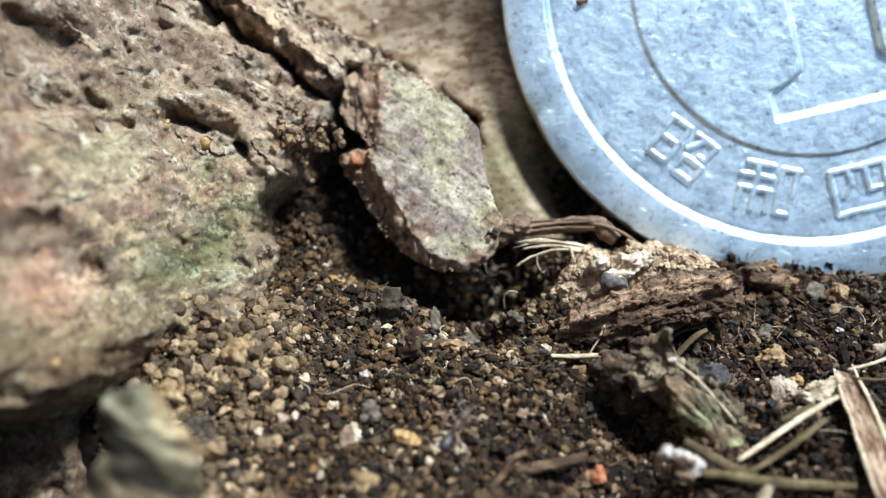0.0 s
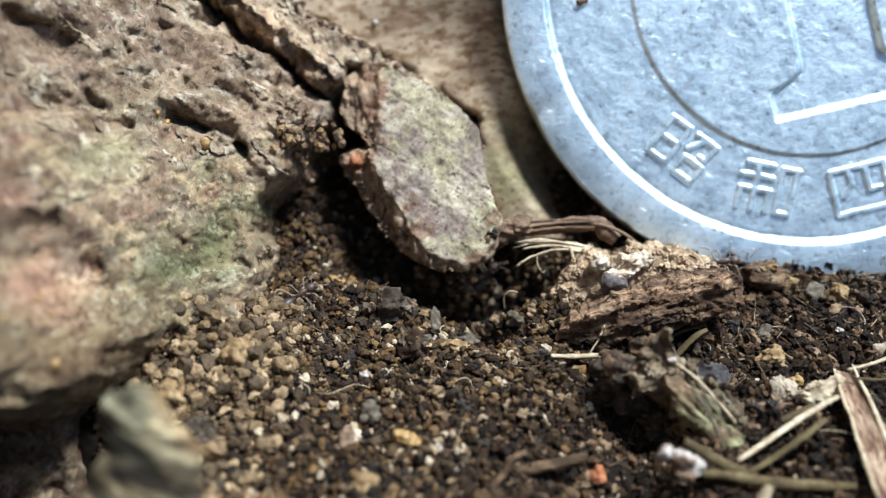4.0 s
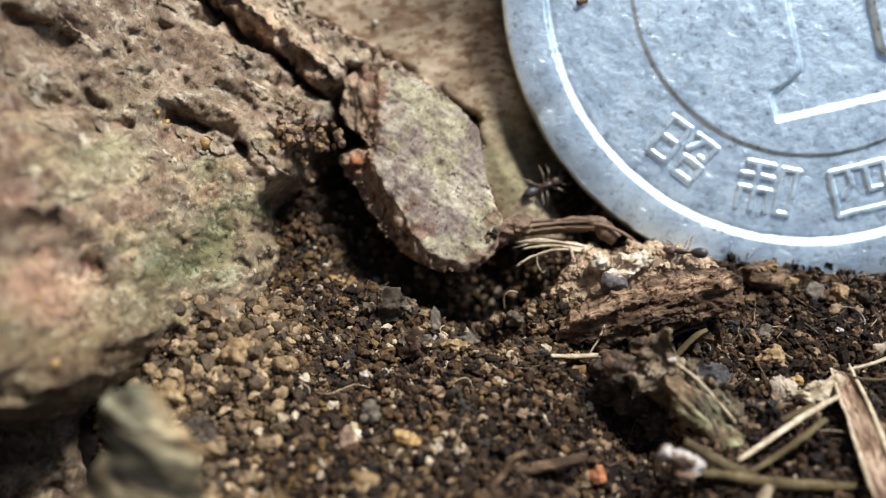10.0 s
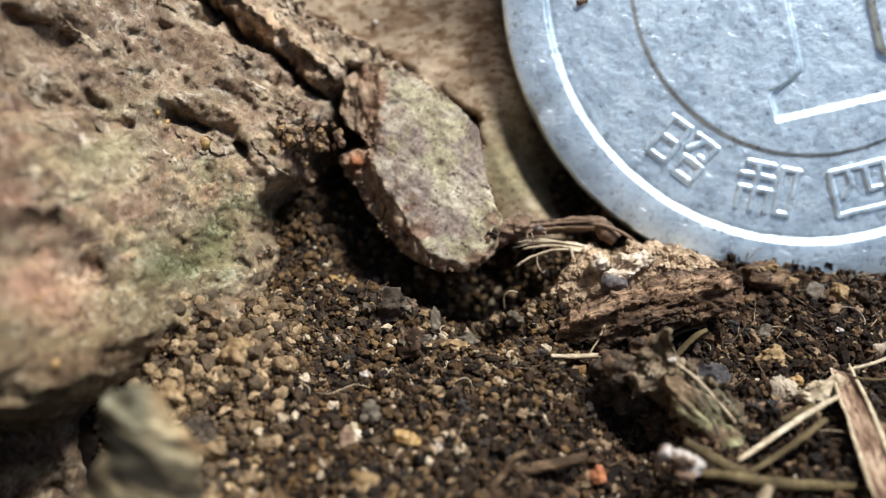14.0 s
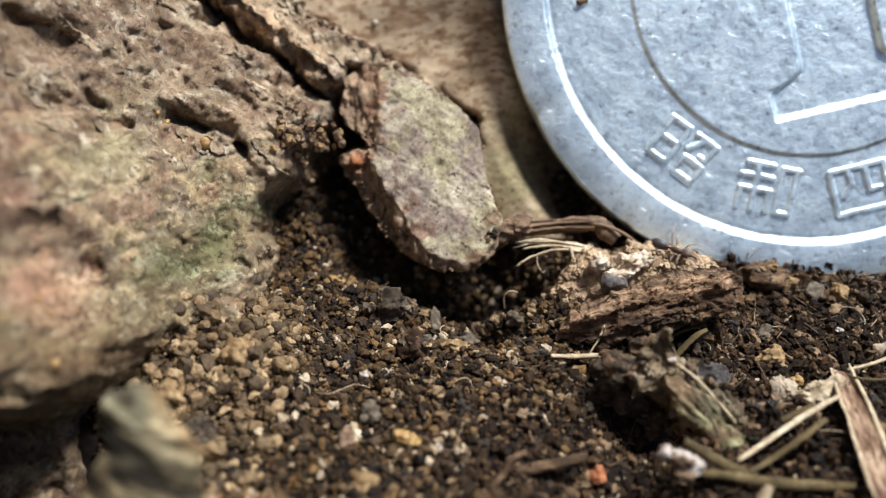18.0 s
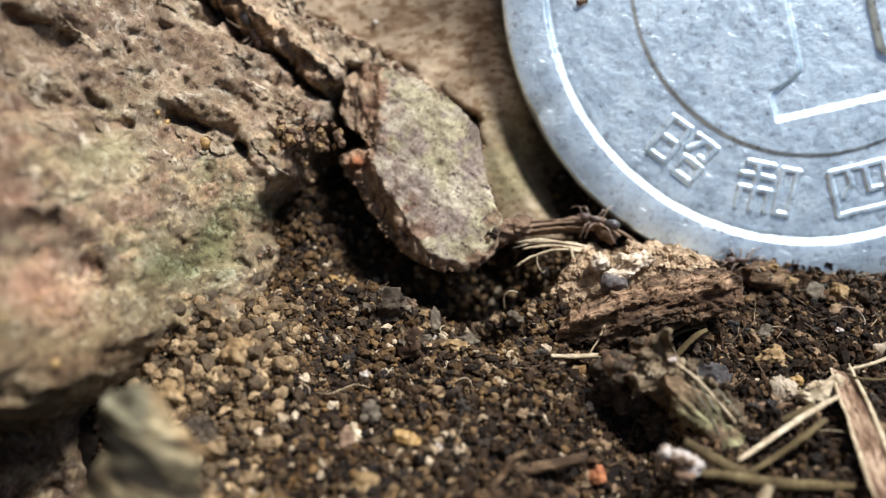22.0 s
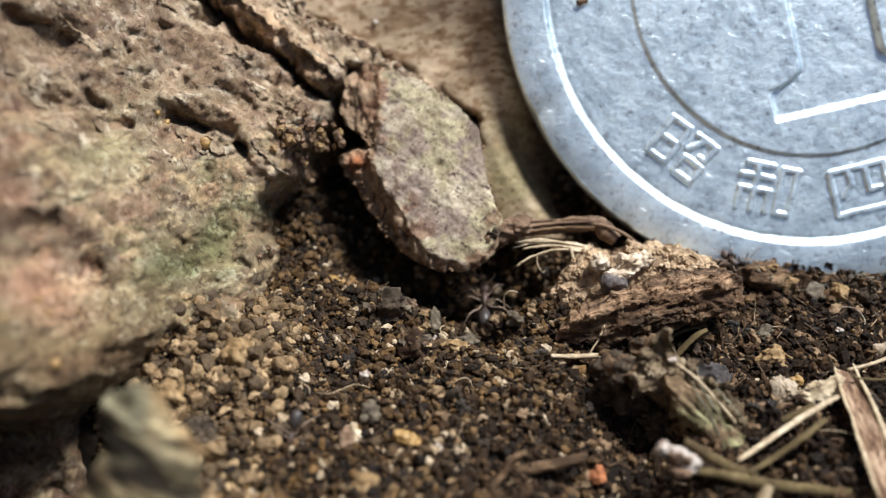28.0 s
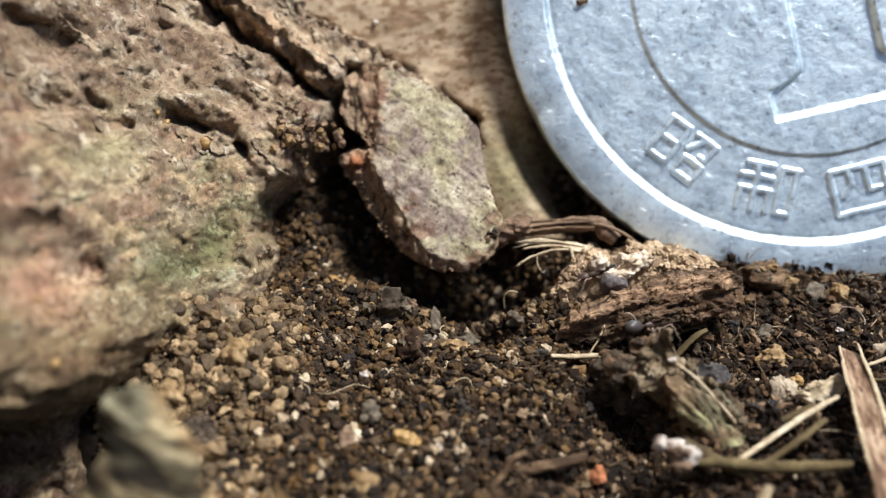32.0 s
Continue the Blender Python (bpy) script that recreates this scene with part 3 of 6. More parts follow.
ru, rv = axis(-17.5, 8.5, 0.075, 60.0, 16), axis(-8.5, 10.5, 0.075, 90.0, 16)
RU, RV = [a.ravel() for a in np.meshgrid(ru, rv)]
RW, BARE, HOLLOW = flank(RU, RV)
tree_root = empty("tree_root", "weathered tree root with lichened bark and bare tan wood", "tree root")
root_faces = grid_faces(len(ru), len(rv))
root_points = slope(RU, RV, RW)
root_points = root_points + (1 - BARE[:, None]) * 0.09 * np.stack([fbm(root_points + 9 * k, 1.7, 4, 0.6, 140 + k) for k in range(3)], -1)
face_bare = BARE[root_faces].mean(1) > 0.5
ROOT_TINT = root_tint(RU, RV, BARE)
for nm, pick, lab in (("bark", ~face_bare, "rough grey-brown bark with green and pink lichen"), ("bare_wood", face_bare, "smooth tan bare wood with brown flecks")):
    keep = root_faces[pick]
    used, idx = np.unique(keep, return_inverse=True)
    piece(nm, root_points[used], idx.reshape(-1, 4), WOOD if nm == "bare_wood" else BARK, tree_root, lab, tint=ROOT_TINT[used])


def on_w(u, v):
    return float(flank(np.array([float(u)]), np.array([float(v)]))[0][0])


def on_flank(u, v, lift=0.0):
    w = flank(np.array([float(u)]), np.array([float(v)]))[0][0]
    return slope(np.array(u), np.array(v), np.array(w + lift))


# loose flakes of the bark, lying along its grain
flakes = np.random.RandomState(23)
for k in range(56):
    u, v = (flakes.uniform(-11.5, -3.6), flakes.uniform(2.6, 8.6)) if k < 34 else (flakes.uniform(-6.0, -1.5), flakes.uniform(4.6, 8.6))
    if along(np.array([u]), np.array([v]), CREVICE)[0][0] < 0.45 or along(np.array([u]), np.array([v]), CRACK)[1][0] < 0 or along(np.array([u]), np.array([v]), CRACK)[0][0] < 0.35:
        continue
    if along(np.array([u]), np.array([v]), EDGE)[1][0] > 0 and v < 4.5:
        continue
    ln, wd, a = flakes.uniform(0.35, 1.2), flakes.uniform(0.1, 0.3), radians(-40 + flakes.normal() * 10)
    ring = []
    for q in range(9):
        b = 2 * math.pi * q / 9
        x, y = ln * math.cos(b) * flakes.uniform(0.75, 1.15), wd * math.sin(b) * flakes.uniform(0.6, 1.2)
        ring.append((u + x * math.cos(a) - y * math.sin(a), v + x * math.sin(a) + y * math.cos(a)))
    p, f, nf = slab(ring, 0.02, -0.15, seed=160 + k, n=8, sides=4, shrink=1.0, dome=0.03, rough=0.035, freq=2.2, fray=0.1)
    p[:, 2] += flank(p[:, 0], p[:, 1])[0]
    shade = flakes.uniform(0.9, 1.2)
    piece("bark_flake", slope(p[:, 0], p[:, 1], p[:, 2]), f, BARK, tree_root, tint=np.ones((len(p), 3)) * (shade, shade * 0.96, shade * 0.9))


# ---- bark chip that stands up from the root ----
CHIP_RIM = [(2.08, 1.09), (1.63, 0.38), (1.09, -0.38), (0.29, -0.38), (-0.39, -0.16), (-1.06, 0.52), (-1.68, 1.72), (-2.22, 2.67), (-2.04, 3.51), (-2.08, 4.50), (-1.94, 5.39), (-1.68, 6.29)]


def chip():
    outline = [(-2.58, 6.02), (-1.68, 5.75), (-0.70, 5.43), (0.29, 4.71), (1.15, 3.82), (1.33, 2.53), (1.72, 1.18), (1.99, 0.59), (1.51, -0.25), (0.68, -0.73), (-0.07, -0.70), (-0.70, -0.48), (-1.42, -0.02), (-2.08, 0.70), (-2.58, 1.63), (-3.21, 2.44), (-3.39, 2.92), (-2.85, 3.21), (-2.31, 3.21), (-2.58, 3.69), (-3.12, 4.05), (-3.33, 4.50), (-3.21, 5.48)]

    def outside(u, v):
        q = np.stack([u, v, np.zeros(u.shape)], -1)
        d, s = along(u + 0.1 * fbm(q, 1.5, 3, 0.6, 12), v + 0.1 * fbm(q, 1.5, 3, 0.6, 13), CHIP_RIM)
        return np.where(s < 0, d, -d)

    def relief(u, v):
        q, out = np.stack([u, v, np.zeros(u.shape)], -1), outside(u, v)
        low = 0.65 * step(0.0, 0.8, out) + 0.15 * step(-0.03, 0.08, out)
        groove = step(-0.1, 0.3, out) * 0.2 * fbm(q * (1.8, 0.6, 1), 2.0, 4, 0.65, 14)
        return np.where(v < 2.7, -low, -0.3 * step(0.0, 0.5, out)) + groove - 0.1 * np.exp(-((u + 0.15) ** 2 + (v - 2.65) ** 2) / 0.02)

    p, f, nf = slab(outline, 1.5, -0.7, (-0.35, 0.3), 0.85, 0.12, 0.06, 2.2, 5, 50, 14, (0.10, -0.16), relief, 0.05)
    u, v = p[:, 0], p[:, 1]
    out = outside(u, v)
    tint = np.ones((len(p), 3)) * (1.3, 1.24, 1.13)
    violet = step(-0.15, 0.3, fbm(p, 1.1, 4, 0.6, 15))[:, None]
    tint = tint * (1 - violet) + np.array((0.82, 0.72, 0.73)) * violet
    green = 0.8 * step(0.15, 0.5, fbm(p, 0.9, 4, 0.6, 16))[:, None]
    tint = tint * (1 - green) + np.array((1.12, 1.1, 0.84)) * green
    red = step(0.25, 0.5, fbm(p, 2.0, 4, 0.6, 18))[:, None] * step(1.2, 0.2, np.abs(out))[:, None]
    rim = np.maximum(step(-0.06, 0.08, out), step(0.5, 1.0, 1.5 - p[:, 2]))[:, None]
    fibre = fbm(p * (2.2, 0.7, 2.2), 1.8, 4, 0.65, 19)[:, None]
    brown = np.array((0.84, 0.66, 0.53)) * (1 + 0.55 * np.clip(fibre, -1, 1.2))
    tint = tint * (1 - rim) + brown * rim
    pale = step(0.35, 0.6, fbm(p * (1.6, 0.6, 1), 2.6, 3, 0.6, 20))[:, None] * step(0.35, 0.05, np.abs(out))[:, None]
    tint = tint * (1 - 0.8 * pale) + np.array((1.75, 1.5, 1.3)) * 0.8 * pale
    rust = np.exp(-((u + 2.75) ** 2 + (v - 2.8) ** 2) / 0.1)[:, None]
    tint = tint * (1 - rust) + np.array((1.0, 0.42, 0.22)) * rust
    tint = tint * (1 - 0.7 * red) + np.array((0.7, 0.4, 0.3)) * 0.7 * red
    top = empty("bark_chip", "thick grey-green lichened bark chip with a brown broken edge", "bark chip")
    pts = slope(u, v, p[:, 2])
    for nm, pick, lab in (("lichen_face", slice(0, nf), "flat face with grey-green and violet lichen"), ("broken_edge", slice(nf, None), "rough brown broken edge")):
        used, idx = np.unique(f[pick], return_inverse=True)
        piece(nm, pts[used], idx.reshape(-1, 4), LICHEN, top, lab, tint=tint[used])
    line = np.array([(-0.70, 5.42), (0.29, 4.70), (1.14, 3.81), (1.32, 2.52), (1.72, 1.18), (1.98, 0.59), (1.50, -0.25), (0.68, -0.66), (-0.07, -0.66), (-0.70, -0.45), (-1.41, 0.02), (-2.07, 0.73), (-2.57, 1.63), (-3.11, 2.52)])
    rnd = np.random.RandomState(52)
    for k in range(170):
        q = rnd.uniform(0, len(line) - 1.001)
        a = line[int(q)] + (line[int(q) + 1] - line[int(q)]) * (q % 1)
        a = a + (line.mean(0) - a) * rnd.uniform(0.0, 0.1) + rnd.normal(size=2) * 0.06
        r = rnd.uniform(0.025, 0.075)
        v0, f0 = lump((r, r, r), 1000 + k % 20, 2, 0.6, 1.6, 2)
        piece("rim_crumb", v0 + slope(np.array(a[0]), np.array(a[1]), np.array(1.42 - 0.16 * (a[1] - 2.5) + rnd.uniform(-0.25, 0.1) - (0.55 if q > 8 else 0.0))), f0, (TWIG, ROTTEN, TWIG, ROTTEN)[k % 4], top)
    return top


chip()

# ---- coin ----
COIN = Matrix.LocRotScale(Vector((11.88, 4.17, 7.84)) * MM, Euler((radians(59), 0, 0)), None) @ pose(0, 0, 0, 0, -2.9, 0)


def coin_face():
    """The struck field: a raised disc with a sunk numeral, on a grid."""
    a = np.arange(-8.6, 8.61, 0.05)
    n = len(a)
    X, Y = [q.ravel() for q in np.meshgrid(a, a)]
    r = np.hypot(X, Y)
    z = 0.06 * step(5.825, 5.78, r)
    x1, y1 = (X - 0.86) * 0.974 + (Y + 2.2) * 0.225, -(X - 0.86) * 0.225 + (Y + 2.2) * 0.974
    ax = np.abs(x1)
    fillet = 1.30 + 1.05 * np.clip((-0.25 - y1) / 0.75, 0, 1) ** 3
    inside = np.minimum.reduce([np.where(y1 > -1.0, fillet, 2.40) - ax, y1 + 1.96, 7.6 - y1])
    z = z - 0.21 * step(-0.07, 0.09, inside)
    p = np.stack([X, Y, np.zeros_like(X)], -1)
    z = z + 0.006 * fbm(p, 1.5, 3, 0.5, 90) + 0.004 * vnoise(p, 6.0, 91)
    z = z - 0.03 * step(8.35, 8.6, r)
    f = grid_faces(n, n)
    f = f[(r[f] < 8.58).all(1)]
    used, idx = np.unique(f, return_inverse=True)
    return np.stack([X, Y, z], -1)[used], idx.reshape(-1, 4)


def coin():
    top = new("coin")
    top.matrix_world = COIN
    tagged(top, "worn silvery aluminium coin with scratched face leaning in soil", "coin")
    seg = 360
    prof = [(8.42, -0.02), (8.53, 0.0), (8.56, 0.015), (8.63, 0.20), (8.66, 0.228), (8.74, 0.238), (9.90, 0.235), (9.965, 0.215), (9.995, 0.17), (10.0, 0.12),
            (10.0, -1.1), (9.93, -1.22), (9.8, -1.26), (0.02, -1.26)]
    th = np.linspace(0, 2 * np.pi, seg, endpoint=False)
    rows = []
    for k, (r, z) in enumerate(prof):
        q = np.stack([np.cos(th), np.sin(th), np.zeros(seg)], -1)
        nick = 0.05 * np.maximum(vnoise(q * 10, 0.8, 5) - 0.45, 0) + 0.012 * vnoise(q * 10, 2.2, 6)
        bite = 0.10 * np.exp(-((th - radians(206.5)) / 0.035) ** 2) + 0.05 * np.exp(-((th - radians(234)) / 0.02) ** 2)
        edge = 1.0 if r > 9.6 and z > -0.2 else 0.0
        rows.append(np.stack([(r - edge * (nick + bite)) * q[:, 0], (r - edge * (nick + bite)) * q[:, 1], z - edge * 0.8 * (nick + bite)], -1))
    i = np.arange(len(prof) * seg).reshape(len(prof), seg)
    f = np.stack([i[:-1], i[1:], np.roll(i[1:], -1, 1), np.roll(i[:-1], -1, 1)], -1).reshape(-1, 4)
    piece("rim", np.concatenate(rows), f, METAL, top, "raised rim with nicked edge")
    piece("face", *coin_face(), METAL, top, "scratched field with a sunk numeral 1")
    # raised strokes of the three characters, each in a box two units wide and high
    glyphs = {
        "character_sho": ((-4.08, -5.58, -37), [(-0.95, 0.8, -0.95, -0.8), (-0.2, 0.8, -0.2, -0.8), (-0.95, 0.8, -0.2, 0.8), (-0.95, 0.0, -0.2, 0.0), (-0.95, -0.8, -0.2, -0.8),
                          (0.15, 0.8, 0.98, 0.8), (0.95, 0.8, 0.9, 0.12), (0.9, 0.12, 0.66, 0.12), (0.5, 0.8, 0.15, 0.12), (0.2, -0.15, 0.2, -0.85), (0.95, -0.15, 0.95, -0.85), (0.2, -0.15, 0.95, -0.15), (0.2, -0.85, 0.95, -0.85)]),
        "character_wa": ((-1.33, -6.86, -11), [(-0.8, 0.88, 0.1, 0.88), (-0.95, 0.4, 0.12, 0.4), (-0.42, 0.88, -0.42, -0.9), (-0.95, -0.12, 0.12, -0.12), (-0.9, -0.12, -0.95, -0.9), (0.08, -0.12, 0.08, -0.9),
                         (0.42, 0.85, 1.0, 0.85), (0.42, 0.85, 0.42, -0.88), (0.95, 0.85, 0.92, -0.88), (0.42, -0.88, 0.92, -0.88)]),
        "character_yon": ((1.68, -6.86, 14), [(-0.95, 0.85, 0.95, 0.85), (-0.95, 0.85, -0.95, -0.85), (0.95, 0.85, 0.95, -0.85), (-0.95, -0.85, 0.95, -0.85), (-0.3, 0.85, -0.3, 0.2), (-0.3, 0.2, -0.62, -0.2),
                          (0.3, 0.85, 0.3, -0.12), (0.3, -0.12, 0.68, -0.12)]),
    }
    gx0, gy0 = np.arange(-1.2, 1.21, 0.03), np.arange(-1.08, 1.09, 0.03)
    X, Y = [q.ravel() for q in np.meshgrid(gx0, gy0)]
    for nm, ((cx, cy, deg), strokes) in glyphs.items():
        ca, sa = math.cos(radians(deg)), math.sin(radians(deg))
        d = np.full(X.shape, 9.0)
        for x0, y0, x1, y1 in strokes:
            d = np.minimum(d, along(X, Y, [(x0 * 0.92, y0 * 0.84), (x1 * 0.92, y1 * 0.84)])[0])
        q = np.stack([cx + X * ca - Y * sa, cy + X * sa + Y * ca, np.zeros_like(X)], -1)
        d = d + 0.012 * fbm(q, 4.0, 3, 0.5, 96)
        q[:, 2] = -0.03 + 0.105 * step(0.15, 0.07, d) + 0.006 * fbm(q, 3.0, 2, 0.5, 97)
        piece(nm, q, grid_faces(len(gx0), len(gy0)), METAL, top, "raised character on the coin")
    return top


coin()


# ---- wood chunk, twig and straw below the coin ----
def flake(name, outline, front, back, mat, label, category, seed, **kw):
    p, f, nf = slab(outline, front, back, seed=seed, **kw)
    return tagged(piece(name, slope(p[:, 0], p[:, 1], p[:, 2]), f, mat), label, category)


def fibres(u, v):
    c, s = math.cos(radians(18)), math.sin(radians(18))
    q = np.stack([(u * c + v * s) * 0.35, (v * c - u * s) * 2.2, np.zeros(u.shape)], -1)
    return 0.17 * fbm(q, 1.7, 4, 0.6, 33) + 0.05 * fbm(np.stack([u, v, 0 * u], -1), 3.4, 4, 0.65, 36)


def chunk(name, outline, front, back, mat, label, seed, bits, bit_mat, bit_name, tint=None, **kw):
    """A piece of wood with loose bits of its own standing out of it."""
    top = empty(name, label, "wood fragment")
    p, f, nf = slab(outline, front, back, seed=seed, **kw)
    pts = slope(p[:, 0], p[:, 1], p[:, 2])
    piece("body", pts, f, mat, top, tint=tint(p[:, 0], p[:, 1]) if tint else None)
    rnd = np.random.RandomState(seed)
    for k in range(bits):
        at = pts[rnd.randint(nf)]
        if bit_name == "crumb":
            r = rnd.uniform(0.03, 0.12)
            v, g = lump((r, r * rnd.uniform(0.7, 1.3), r), seed * 50 + k, 3, 0.8, 2.0, 2)
            piece(bit_name, v + at, g, bit_mat, top)
        else:
            d = np.array([rnd.uniform(0.4, 1.3), rnd.uniform(-0.1, 0.15), rnd.uniform(0.05, 0.4)])
            v, g = tube([at - d * 0.5, at + (0, -0.06, 0.05), at + d * 0.5], [0.02, rnd.uniform(0.03, 0.07), 0.02], 6, 0.4, k, flat=0.6)
            piece(bit_name, v, g, bit_mat, top)
    return top


SPINE = [(3.32, -2.40), (4.89, -1.67), (6.54, -1.04), (8.36, -0.98)]


def spine_relief(u, v):
    return fibres(u, v) + 0.2 * np.exp(-(along(u, v, SPINE)[0] / 0.16) ** 2)


def spine_tint(u, v):
    q = np.stack([u * 1.2, v * 1.2 - 0.4 * u, np.zeros(u.shape)], -1)
    pale = (np.exp(-(along(u, v, SPINE)[0] / 0.26) ** 2) * np.clip(0.8 + 0.5 * fbm(q, 1.6, 3, 0.6, 37), 0, 1))[:, None]
    red = (0.7 * step(0.0, 0.5, fbm(q, 0.7, 3, 0.6, 38)))[:, None]
    body = np.array((0.95, 0.95, 0.95)) * (1 - red) + np.array((0.95, 0.8, 0.7)) * red
    return body * (1 - pale) + np.array((3.6, 3.5, 3.4)) * pale


chunk("wood_chunk", [(3.31, -2.68), (3.69, -2.00), (4.72, -1.52), (5.74, -1.21), (7.11, -0.80), (8.47, -0.60), (8.95, -1.01), (8.95, -1.52), (8.47, -1.86), (7.45, -2.17), (6.25, -2.55), (5.06, -2.72), (4.03, -2.82)], 4.25, 1.6, SPLIT,
      "dark rotten splintered wood chunk with a pale spine on soil", 21, 40, ROTTEN, "crumb", tint=spine_tint, shift=(0.1, 0.3), shrink=0.85, dome=0.5, rough=0.06, freq=4.5, tilt=(0.0, -0.12), n=60, fray=0.1, relief=spine_relief)
crumbly = chunk("wood_crumb", [(3.40, -2.41), (3.49, -1.37), (3.96, -0.54), (4.53, -0.07), (5.05, -0.33), (5.49, -0.47), (6.01, 0.02), (7.05, 0.02), (8.09, -0.30), (8.70, -0.68), (7.40, -1.16), (6.01, -1.63), (4.62, -2.33)], 2.4, 0.6, CRUMB,
      "pale crumbly wood fragment behind the rotten chunk", 22, 150, CRUMB, "crumb", shift=(0.1, 0.4), shrink=0.8, dome=0.25, rough=0.11, freq=4.6, n=56, fray=0.15)

for at, size, seed in (((5.66, -2.72, 1.34), (0.42, 0.22, 0.34), 23), ((6.18, -2.46, 1.36), (0.3, 0.2, 0.22), 24), ((4.78, -2.62, 1.31), (0.3, 0.2, 0.26), 25), ((5.36, -2.98, 1.14), (0.4, 0.2, 0.16), 26)):
    v, f = lump(size, seed, 4, 0.4, 2.4, 1)
    v = v + 0.05 * np.stack([fbm(v + 5 * k, 6.0, 3, 0.6, seed + k) for k in range(3)], -1)
    piece("pale_core", v + np.array(at), f, CREAM, crumbly, "cream-coloured fresh wood")


def twig(name, pts, radii, mat, label, category, seed=1, **kw):
    v, f = tube(pts, radii, 14, seed=seed, sub=10, **kw)
    return tagged(piece(name, v, f, mat), label, category)


stick = twig("twig", [(1.20, -0.81, 0.59), (1.75, -0.60, 0.89), (2.38, -0.43, 1.13), (3.38, -0.41, 1.15), (4.29, -0.37, 1.21), (4.95, -0.35, 1.24), (5.24, -0.50, 1.04), (5.57, -0.65, 0.81)], [0.3, 0.38, 0.32, 0.27, 0.25, 0.23, 0.3, 0.2], TWIG, "short brown twig between the bark chip and coin", "twig", 3, wob=0.14)
for at, size, mat, seed in (((1.79, -1.01, 1.34), (0.58, 0.45, 0.46), TWIG, 66), ((2.28, -1.08, 1.6), (0.5, 0.3, 0.3), TWIG, 67), ((1.56, -1.4, 1.57), (0.2, 0.16, 0.18), CLOD, 68), ((1.38, -1.47, 1.39), (0.22, 0.18, 0.16), ROTTEN, 69)):
    v, f = lump(size, seed, 4, 0.45, 1.9, 2)
    v = v + 0.05 * np.stack([fbm(v + 5 * k, 5.0, 3, 0.6, seed + k) for k in range(3)], -1)
    piece("knob", v + np.array(at), f, mat, stick, "brown knotted end")
for k, pts in enumerate(([(1.91, -0.76, 1.17), (2.82, -0.64, 1.35), (3.90, -0.58, 1.44), (4.80, -0.56, 1.47)], [(1.73, -0.93, 1.03), (2.63, -0.79, 1.23), (3.72, -0.72, 1.32), (4.83, -0.70, 1.35)], [(4.80, -0.60, 1.41), (5.35, -0.66, 1.32), (5.80, -0.80, 1.13), (6.21, -0.95, 0.91)], [(2.10, -0.54, 1.33), (2.82, -0.51, 1.37), (3.73, -0.46, 1.43), (4.64, -0.43, 1.47)])):
    v, f = tube(pts, [0.05, 0.08, 0.07, 0.04], 7, 0.25, 70 + k, flat=0.7, sub=10)
    piece("strand", v, f, (TWIG, ROTTEN)[k % 2], stick)


def pebble(name, px, py, size, mat, label, category="pebble", seed=1, sink=0.25, sub=3, turn=0.0, z=None):
    v, f = lump(size, seed, 4, 0.4, 1.3, 4)
    if max(size) > 0.3:
        v = v + (0.1 if max(size) > 0.5 else 0.05) * np.stack([fbm(v + 5 * k, 4.5, 3, 0.6, seed + k) for k in range(3)], -1)
    c, s = math.cos(turn), math.sin(turn)
    v = np.c_[v[:, 0] * c - v[:, 1] * s, v[:, 0] * s + v[:, 1] * c, v[:, 2]]
    ob = piece(name, v, f, mat)
    gz = float(ground_z(np.array([px]), np.array([py]))[0]) if z is None else z
    ob.location = Vector((px, py, gz + size[2] * (1 - sink))) * MM
    return tagged(ob, label, category)


